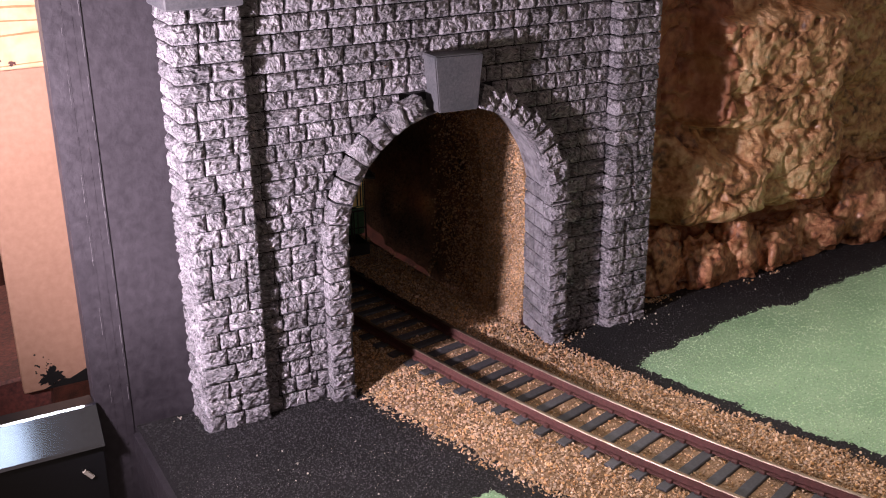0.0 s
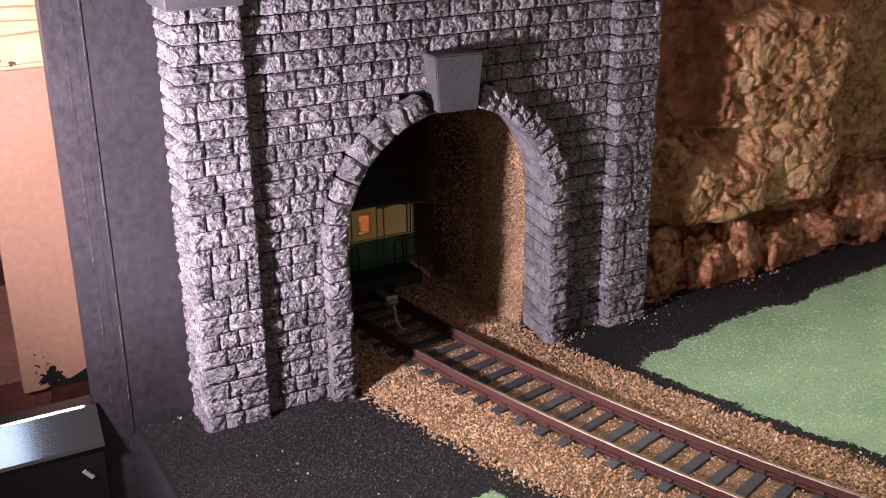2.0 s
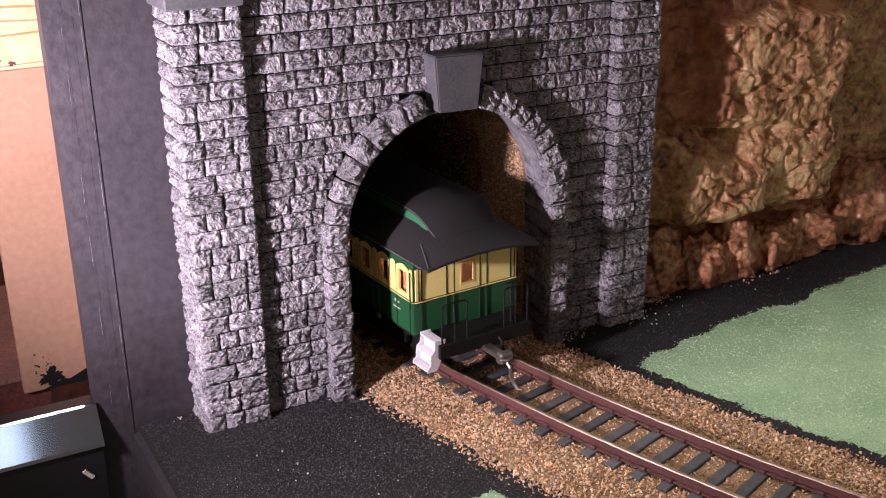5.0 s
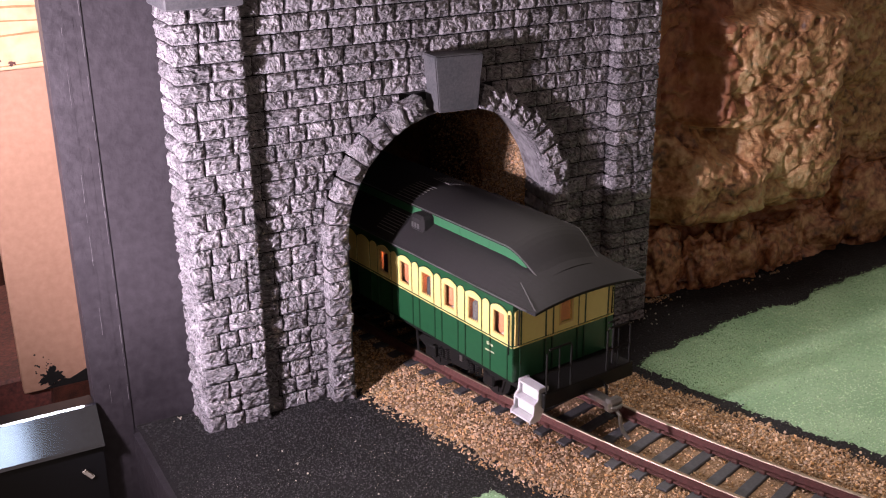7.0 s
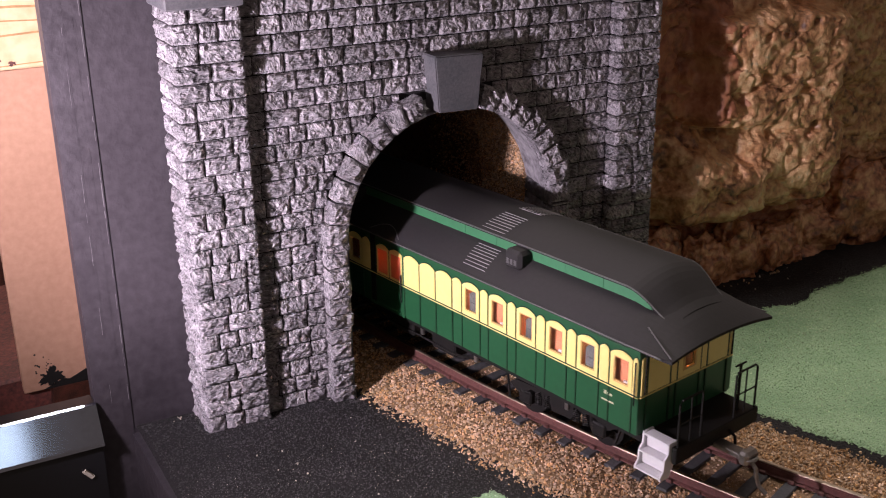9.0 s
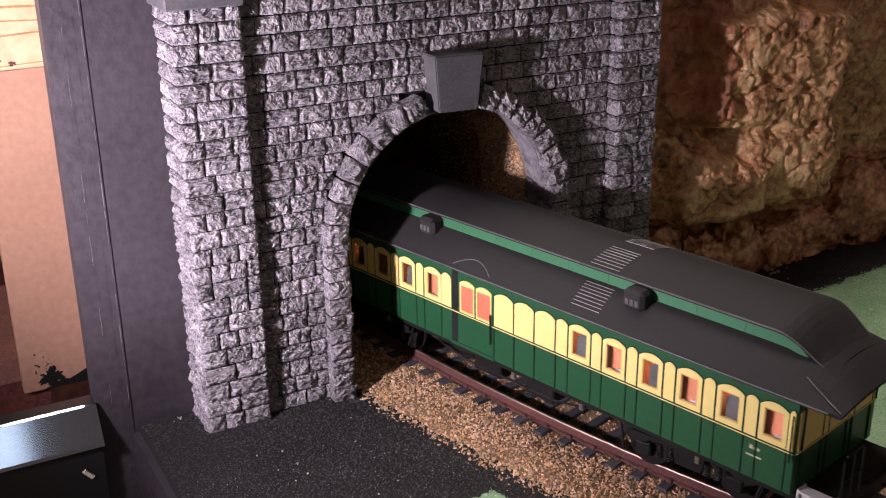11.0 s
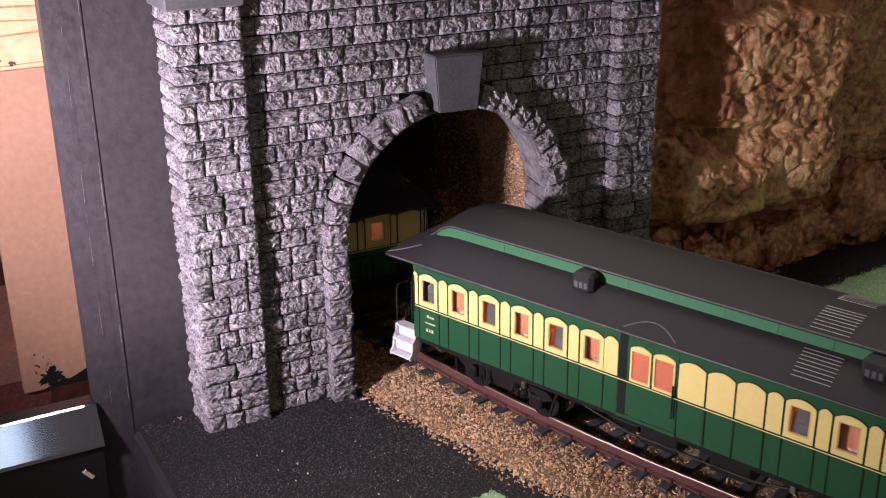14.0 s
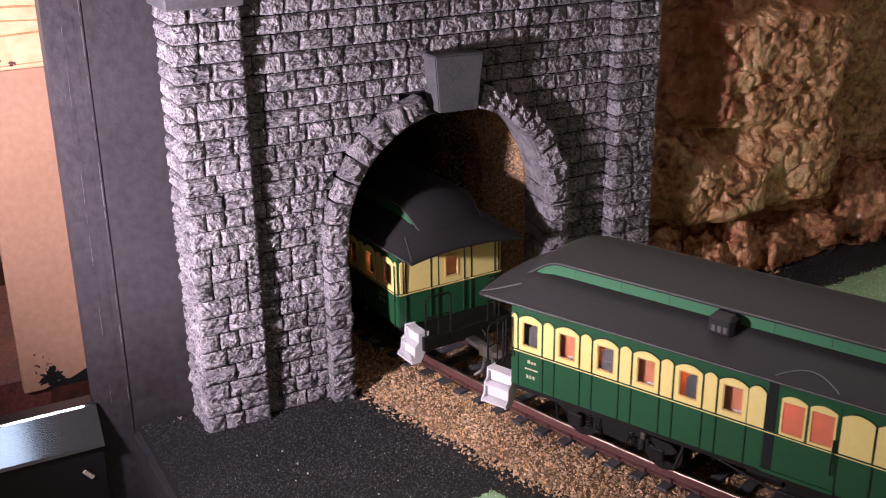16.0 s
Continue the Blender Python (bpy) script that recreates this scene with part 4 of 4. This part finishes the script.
        for a, b in BLANKS:
            p("cream_panel", turned(prism(arched(a, b, WAIST + 0.55, 30.4, 1.2), -SIDE - 0.3, -SIDE + 0.1), side), CREAM)
        # sliding guard's door
        door = p("door", turned(joined([box(-16.3, -2.3, -SIDE - 0.12, -SIDE - 0.02, FLOOR_Z + 0.4, 22.9), box(-16.3, -2.3, -SIDE - 0.12, -SIDE - 0.02, 29.9, 32.6)]
                                        + [box(a, b, -SIDE - 0.12, -SIDE - 0.02, 22.9, 29.9) for a, b in ((-16.3, -13.85), (-9.45, -7.95), (-3.35, -2.3))]), side), GREEN)
        # no cut here: a flat strip on the side, coloured as the gap's shade
        p("door_gap_shade", turned(box(-17.3, -15.2, -SIDE - 0.20, -SIDE + 0.3, FLOOR_Z + 0.2, 33.2), side), GAP_SHADE, door)
        p("door_line", turned(box(-15.2, -2.5, -SIDE - 0.3, -SIDE + 0.1, WAIST - 0.06, WAIST + 0.16), side), CREAM, door)
        for a, b in DOOR_PANES:
            p("door_window", turned(framed(a, b, WAIST + 0.5, 30.5, 0.95, (a + 0.45, b - 0.45, 22.9, 29.9), -SIDE - 0.38, -SIDE), side), CREAM, door)
            p("blind", turned(box(a + 0.4, b - 0.4, -SIDE - 0.16, -SIDE - 0.1, 22.8, 30.0), side), BLIND, door, "orange blind behind the door pane")
        p("door_handle", turned(joined([tube([(-3.0, -SIDE - 0.7, 17), (-3.0, -SIDE - 0.7, 25)], 0.2)]), side), UNDER, door)
        p("door_sill", turned(box(-17.5, -2.0, -SIDE - 0.5, -SIDE + 0.3, FLOOR_Z - 0.3, FLOOR_Z + 0.5), side), GREEN, door)
        for x0, x1 in ((-77.5, -66), (66, 77.5)):
            p("rain_strip", turned(tube([(x0, -SIDE - 0.2, 32.9), (x1, -SIDE - 0.2, 32.9)], 0.12), side), DARK_GREEN)
        for x in (-80.6, 80.6):
            p("grab_rail", turned(tube([(x, -SIDE - 0.7, 20.0), (x, -SIDE - 0.7, 30.5)], 0.17), side), UNDER)
        # lettering: the class, and bars for the rest
        for x0 in (-77.2, 70.6):
            rows = [(0.7, 19.2, 0.75, 0.9), (1.7, 19.2, 0.6, 0.6), (2.5, 19.2, 0.6, 0.6), (0.0, 17.5, 3.6, 0.4)] + ([(0.4, 15.2, 0.55, 0.9), (1.3, 15.2, 0.55, 0.9), (2.2, 15.2, 0.6, 0.9)] if x0 < 0 else [])
            for dx, dz, w, h in rows:
                p("lettering", turned(box(x0 + dx, x0 + dx + w, -SIDE - 0.05, -SIDE + 0.02, dz, dz + h), side), LETTERING)
    # ends
    for e in (-1, 1):
        def at_end(vf):
            v, f = vf      # built with x across the end, y towards the outside as -y
            return [(e * (HALF - y), e * x, z) for x, y, z in v], f
        p("end_wall", at_end(joined([prism([(-SIDE + 0.3, FLOOR_Z - 0.3), (SIDE - 0.3, FLOOR_Z - 0.3), (SIDE - 0.3, WAIST), (-SIDE + 0.3, WAIST)], -0.1, 0.5),
                                     prism([(-SIDE + 0.3, WAIST), (-2.2, WAIST), (-2.2, EAVE + 3.5), (-9, EAVE + 2.5), (-SIDE + 0.3, EAVE - 0.4)], -0.1, 0.5),
                                     prism([(2.2, WAIST), (SIDE - 0.3, WAIST), (SIDE - 0.3, EAVE - 0.4), (9, EAVE + 2.5), (2.2, EAVE + 3.5)], -0.1, 0.5),
                                     prism([(-2.2, WAIST), (2.2, WAIST), (2.2, 24.3), (-2.2, 24.3)], -0.1, 0.5),
                                     prism([(-2.2, 30.2), (2.2, 30.2), (2.2, EAVE + 3.5), (-2.2, EAVE + 3.5)], -0.1, 0.5)])), GREEN)
        for a, b in ((-16.3, -14.7), (-14.2, -6.8), (-6.3, -4.35), (4.35, 6.3), (6.8, 14.2), (14.7, 16.3)):
            p("end_panel", at_end(prism(arched(a, b, WAIST + 0.55, 31.0, 0.7 if b - a > 3 else 0.4, 6), -0.42, -0.05)), CREAM)
        for x in (-14.45, -6.55, -4.17, 4.17, 6.55, 14.45):
            p("end_division", at_end(box(x - 0.2, x + 0.2, -0.5, -0.05, WAIST + 0.4, 31.6)), DARK_GREEN)
        p("end_line", at_end(box(-SIDE + 0.3, SIDE - 0.3, -0.45, 0, WAIST - 0.06, WAIST + 0.16)), CREAM)
        ed = p("end_door", at_end(framed(-4.0, 4.0, WAIST + 0.55, 32.2, 0.3, (-1.9, 1.9, 24.4, 30.1), -0.5, 0.0)), CREAM)
        p("end_door_frame", at_end(ring(-2.3, 2.3, 24.0, 30.5, 0.5, -0.62, -0.2)), WOOD_FRAME, ed, "varnished wooden sash")
        pane = p("pane", at_end(box(-1.9, 1.9, 0.05, 0.2, 24.3, 30.2)), GLASS, ed)
        pane.visible_shadow = False
        for x in (-14.45, -6.55, -4.2, 4.2, 6.55, 14.45):
            p("end_batten", at_end(box(x - 0.2, x + 0.2, -0.4, 0, FLOOR_Z, WAIST - 0.3)), DARK_GREEN)
        # platform, railings, steps, coupling
        p("platform", at_end(joined([box(-14.5, 14.5, -9.0, 0.2, FLOOR_Z - 1.6, FLOOR_Z - 0.4, 0.15), box(-14.8, 14.8, -9.8, -8.6, FLOOR_Z - 4.2, FLOOR_Z - 0.2, 0.2)])), UNDER)
        rail = []
        for s in (-1, 1):
            rail += [tube([(s * 13.8, -9.2, FLOOR_Z - 0.5), (s * 13.8, -9.2, 23.0), (s * 13.0, -9.2, 23.8), (s * 6.5, -9.2, 23.8), (s * 6.0, -9.2, 23.2), (s * 6.0, -9.2, FLOOR_Z - 0.5)], 0.28),
                     tube([(s * 13.8, -9.2, 18.0), (s * 6.0, -9.2, 18.0)], 0.2), tube([(s * 9.8, -9.2, 23.8), (s * 9.8, -9.2, FLOOR_Z)], 0.2)]
        p("platform_railing", at_end(joined(rail)), UNDER)
        p("brake_column", at_end(joined([tube([(9.5, -7.6, FLOOR_Z), (9.5, -7.6, 24.4)], 0.35), tube([(7.6, -7.6, 24.4), (11.4, -7.6, 24.4)], 0.25)])), UNDER)
        for s in (-1, 1):
            p("roof_bracket", at_end(tube([(s * 15.5, -0.7, 22.5), (s * 15.5, -0.9, 34.0)], 0.2)), UNDER)
        for s in (-e,):
            st = []
            for k, (z, out) in enumerate(((12.9, 0.0), (9.2, 1.3), (5.4, 2.6))):
                y0 = s * (12.6 + out)
                y1 = s * (15.6 + out)
                st.append(box(min(y0, y1), max(y0, y1), -8.0, -1.2, z, z + 0.5, 0.1))
                if k < 2:
                    st.append(box(min(y1 - s * 1.0, y1 - s * 1.3), max(y1 - s * 1.0, y1 - s * 1.3), -7.8, -1.4, z - 2.9, z + 0.1))
            for y in (-8.3, -1.2):
                pr = [(s * 12.2, 13.6), (s * 15.4, 13.6), (s * 15.6, 10.8), (s * 16.7, 9.8), (s * 16.9, 7.0), (s * 17.9, 5.9), (s * 17.9, 5.0), (s * 15.0, 5.0), (s * 13.2, 8.4)]
                st.append(prism(pr if s > 0 else pr[::-1], y, y + 0.4))
            p("steps", at_end(joined(st)), WHITE, label="white painted entrance steps")
        p("buffer_coupling", at_end(joined([box(-1.6, 1.6, -17.5, -8.5, 8.0, 9.4, 0.3), tube([(1.8 * math.cos(t * 0.5), -18.0 - 1.8 * math.sin(t * 0.5), 8.8) for t in range(0, 14)], 0.45),
                                            box(-2.3, 2.3, -19.3, -16.6, 7.2, 10.6, 0.7), tube([(0.0, -18.5, 8.2), (0.3, -20.0, 6.6), (0.4, -20.3, 4.4), (0.7, -21.0, 2.4), (1.3, -22.6, 0.9)], 0.5)])), STEEL, label="dull steel hook coupling with a hanging pin")
        p("brake_hose", at_end(tube([(4.0, -9.8, 10.5), (4.0, -11.4, 9.5), (4.2, -11.8, 6.0), (4.6, -11.0, 4.2)], 0.4)), UNDER)
    # roof: lower slopes and rounded ends, in strips along the coach
    xs = [-90.3, -89.6, -88, -85.5, -82, -78, -74] + [-70 + 10 * k for k in range(15)] + [74, 78, 82, 85.5, 88, 89.6, 90.3]
    ys = [18.6 * math.sin(math.pi / 2 * k / 16) for k in range(-16, 17)]
    verts, faces = [], []
    for x in xs:
        end = max(0, abs(x) - 72) / 18.3
        for y in ys:
            verts.append((x, y * (1 - 0.05 * end ** 4), roof_z(x, y)))
    n = len(ys)
    for i in range(len(xs) - 1):
        for k in range(n - 1):
            faces.append((i * n + k, (i + 1) * n + k, (i + 1) * n + k + 1, i * n + k + 1))
    top = len(verts)
    verts += [(x, y, z - 0.7) for x, y, z in verts]
    faces += [tuple(top + i for i in q[::-1]) for q in faces]
    rim = [k for k in range(n)] + [i * n + n - 1 for i in range(1, len(xs))] + [(len(xs) - 1) * n + k for k in range(n - 2, -1, -1)] + [i * n for i in range(len(xs) - 2, 0, -1)]
    faces += [(rim[q], rim[(q + 1) % len(rim)], top + rim[(q + 1) % len(rim)], top + rim[q]) for q in range(len(rim))]
    roof = p("roof", (verts, faces), ROOF, label="matt dark grey roof", smooth=False)
    p("gutter", joined([tube([(x, s * 18.55, EAVE - 0.62) for x in (-88, 88)], 0.2) for s in (-1, 1)] + [tube([(e * xx, -yy, roof_z(xx, yy) + 0.12) for xx, yy in ((89.8, 17.3), (87, 16.2), (84, 15.1), (80.5, 13.9))], 0.16) for e in (-1, 1)]), ROOF_EDGE, roof)
    # clerestory
    for s in (-1, 1):
        wall = [(-78.6, 40.2), (78.6, 40.2), (76.6, 41.9), (73.0, 44.2), (-73.0, 44.2), (-76.6, 41.9)]
        cl = p("clerestory_side", prism(wall, s * 10.2 - 0.3, s * 10.2 + 0.3), CLER_GREEN, roof, "lighter green clerestory side")
        p("clerestory_bar", joined([box(x - 0.15, x + 0.15, s * 10.2 - 0.42, s * 10.2 + 0.42, 41.0, 44.2) for x in range(-68, 70, 12)]), CLER_GREEN, cl)
    cx = [-84, -82, -80.5, -79, -77.5, -76, -74.5, -73, -71.5, -70] + [-60 + 10 * k for k in range(13)] + [70, 71.5, 73, 74.5, 76, 77.5, 79, 80.5, 82, 84]
    cy = [-11.3 + 22.6 * k / 24 for k in range(25)]
    verts, faces = [], []
    for x in cx:
        drop = smoothstep(71.5, 82.5, abs(x))
        for y in cy:
            crown = 44.1 + 2.4 * (1 - (y / 11.3) ** 2)
            lowz = roof_z(x, y) + 0.15
            yy = y * (1 - 0.12 * drop)
            verts.append((x, yy, crown * (1 - drop) + lowz * drop))
    n = len(cy)
    for i in range(len(cx) - 1):
        for k in range(n - 1):
            faces.append((i * n + k, (i + 1) * n + k, (i + 1) * n + k + 1, i * n + k + 1))
    top = len(verts)
    verts += [(x, y, z - 0.5) for x, y, z in verts]
    faces += [tuple(top + i for i in q[::-1]) for q in faces]
    rim = [k for k in range(n)] + [i * n + n - 1 for i in range(1, len(cx))] + [(len(cx) - 1) * n + k for k in range(n - 2, -1, -1)] + [i * n for i in range(len(cx) - 2, 0, -1)]
    faces += [(rim[q], rim[(q + 1) % len(rim)], top + rim[(q + 1) % len(rim)], top + rim[q]) for q in range(len(rim))]
    p("clerestory_roof", (verts, faces), ROOF, roof)
    for s in (-1, 1):
        edge = []
        for x in [-84, -82, -80.5, -79, -77.5, -76, -74.5, -73, -71.5, -70, 70, 71.5, 73, 74.5, 76, 77.5, 79, 80.5, 82, 84]:
            drop = smoothstep(71.5, 82.5, abs(x))
            edge.append((x, s * 11.3 * (1 - 0.12 * drop), 44.1 * (1 - drop) + (roof_z(x, 11.3) + 0.15) * drop))
        p("clerestory_edge", tube(edge, 0.18), ROOF_EDGE, roof)
        for x in (-30.0, 38.0):
            y0, y1 = sorted((s * 10.0, s * 14.6))
            vent = p("roof_vent", joined([box(x - 2.9, x + 2.9, y0, y1, 38.6, 43.4, 0.9)]), ROOF, roof, "boxy dark roof ventilator")
            p("vent_slot", joined([box(x - 1.8 + k * 1.3, x - 1.0 + k * 1.3, s * 14.6 - 0.1, s * 14.6 + 0.1, 39.8, 41.2) for k in range(3)]), ROOF_EDGE, vent)
        for k in range(8):
            yy = 16.9 - k * 0.75
            pts = [(x, s * yy, roof_half(yy) + 0.12) for x in (22.6, 30.8)]
            p("roof_slat", tube(pts, 0.12, 4), PALE_STRIP, roof, "pale walkway slat")
            yy = 10.2 - k * 1.1
            pts = [(x, s * yy, 44.1 + 2.4 * (1 - (yy / 11.3) ** 2) + 0.12) for x in (22.6, 30.8)]
            p("roof_slat", tube(pts, 0.11, 4), PALE_STRIP, roof, "pale walkway slat")
        arc = [(-16 + 13 * k / 10, s * (17.9 - 2.2 * math.sin(math.pi * k / 10)), roof_half(17.9 - 2.2 * math.sin(math.pi * k / 10)) + 0.1) for k in range(11)]
        p("door_rain_strip", tube(arc, 0.13), ROOF_EDGE, roof)
    # underframe
    p("underframe", joined([box(-HALF, HALF, s * 14.4 - 0.5, s * 14.4 + 0.5, FLOOR_Z - 2.6, FLOOR_Z - 0.5) for s in (-1, 1)] + [box(-HALF, HALF, -2, 2, FLOOR_Z - 2.6, FLOOR_Z - 0.6)]), UNDER)
    for x, w in ((-74.5, 2.2), (-71.4, 0.5), (-69.9, 1.7), (8.0, 3.0), (70.0, 2.4)):
        for side in (-1, 1):
            p("solebar_mark", turned(box(x, x + w, -14.98, -14.88, FLOOR_Z - 1.2, FLOOR_Z - 0.85), side), LETTERING)
    p("truss_rod", joined([tube([(-34, s * 13.6, 10.6), (-16, s * 13.6, 6.8), (16, s * 13.6, 6.8), (34, s * 13.6, 10.6)], 0.3) for s in (-1, 1)]), UNDER)
    for x in (-8, 10):
        p("battery_box", box(x - 5, x + 5, -13.4, -7.5, 5.2, 10.4, 0.4), UNDER)
    p("gas_cylinder", wheel_cyl(-22, -14, 8.4, 2.1, 10.5), UNDER)
    for x in (2.6, 25.0, -46.0, 58.0):
        p("underframe_fitting", box(x - 0.6, x + 0.6, -14.95, -14.1, 8.4, 10.2, 0.1), STEEL)
    for e in (-1, 1):
        bogie = thing("bogie", "", "")
        bogie.parent = coach
        bogie.matrix_basis = pose(e * 53.2 * MM, 0, 0, 0, 0, e * 5.1)
        for s in (-1, 1):
            y = s * 12.2
            p("bogie_frame", joined([prism([(-17, 7.6), (-13, 5.4), (-10, 8.0), (-4, 7.4), (-3, 4.6), (3, 4.6), (4, 7.4), (10, 8.0), (13, 5.4), (17, 7.6), (15, 9.0), (-15, 9.0)], y - 0.5, y + 0.5)]
                                    + [box(x - 2.1, x + 2.1, y - 1.0, y + 1.0, 3.6, 7.0, 0.4) for x in (-11.5, 11.5)]), UNDER, bogie)
            for x in (-7.4, -4.6, 4.6, 7.4):
                p("spring", tube([(x + 0.8 * math.cos(k * 1.05), y - s * 0.2 + 0.8 * math.sin(k * 1.05) + s * 0.6, 4.6 + k * 0.1) for k in range(38)], 0.2, 4), UNDER, bogie)
            for x in (-18, 18):
                p("brake_hanger", tube([(x, y, 9.6), (x + (1.5 if x < 0 else -1.5), y + s * 0.8, 3.6)], 0.35, 5), UNDER, bogie)
        p("bolster", box(-2.4, 2.4, -11, 11, 6.5, 9.8, 0.3), UNDER, bogie)
        for x in (-11.5, 11.5):
            me_v = []
            for s in (-1, 1):
                me_v += [wheel_disc(s * 8.65 - 1.3, s * 8.65 + 1.3, 5.25), wheel_disc(s * 7.4 - 0.35, s * 7.4 + 0.35, 6.0)]
                me_v += [box(-0.5, 0.5, s * 10.05 - 0.15, s * 10.05 + 0.15, -4.2, 4.2), box(-4.2, 4.2, s * 10.05 - 0.15, s * 10.05 + 0.15, -0.5, 0.5)]
            me_v.append(wheel_disc(-12, 12, 0.9, 10))
            wl = mesh_of("wheelset", *joined(me_v), UNDER)
            part("wheelset", wl, bogie, m=pose(x * MM, 0, 5.25 * MM))
    return coach


def wheel_cyl(x0, x1, z, r, y, sides=14):
    v = [(x, -y + r * math.cos(2 * math.pi * k / sides), z + r * math.sin(2 * math.pi * k / sides)) for x in (x0, x1) for k in range(sides)]
    f = [(k, (k + 1) % sides, sides + (k + 1) % sides, sides + k) for k in range(sides)]
    return v, f + [tuple(range(sides))[::-1], tuple(range(sides, 2 * sides))]


# ---------------------------------------------------------------- how the train runs
# where the leading coach's middle stands on the curve, in degrees, time by time
ARC = [(0.0, 176.15), (1.0, 177.62), (2.0, 179.16), (2.5, 179.94), (3.0, 180.71), (3.5, 181.49), (4.2, 182.60), (5.3, 184.42), (6.5, 186.50), (7.0, 187.35), (7.5, 188.20), (8.0, 189.06),
       (8.5, 189.92), (9.0, 190.78), (10.2, 192.82), (11.5, 195.00), (12.0, 195.85), (12.5, 196.71), (13.0, 197.57), (13.5, 198.42), (14.0, 199.28), (14.5, 200.12), (15.0, 200.96), (15.5, 201.81), (16.0, 202.68)]
FOLLOW = 199.0 / RADIUS * 180 / math.pi
SAG = RADIUS - math.sqrt(RADIUS ** 2 - 53.2 ** 2)


def coach_pose(angle):
    x, y, h = on_track(angle, SAG)
    return pose(x * MM, y * MM, RAIL_TOP * MM, 0, 0, math.degrees(h))


def arc_at(t):
    for (t0, a0), (t1, a1) in zip(ARC, ARC[1:]):
        if t <= t1:
            return a0 + (a1 - a0) * (t - t0) / (t1 - t0)
    return ARC[-1][1]


def motions():
    for coach, behind in ((LEAD, 0.0), (SECOND, FOLLOW)):
        walk(coach, [(t, coach_pose(a - behind)) for t, a in ARC])
        for bogie in [c for c in coach.children if c.name.startswith("bogie")]:
            for ax in [c for c in bogie.children if c.name.startswith("wheelset")]:
                x = ax.location.x
                rows = []
                for k in range(41):
                    t = 0.4 * k
                    roll = (arc_at(t) - ARC[0][1]) * math.pi / 180 * RADIUS / 5.25 * 180 / math.pi
                    rows.append((t, pose(x, 0, 5.25 * MM, 0, roll, 0)))
                walk(ax, rows)


make_ground()
make_bed()
make_turf()
make_tunnel()
make_rocks()
make_side()
LEAD = make_coach("coaches of the train")
SECOND = copy_thing(LEAD, Matrix.Identity(4))
make_track()
make_portal()
motions()
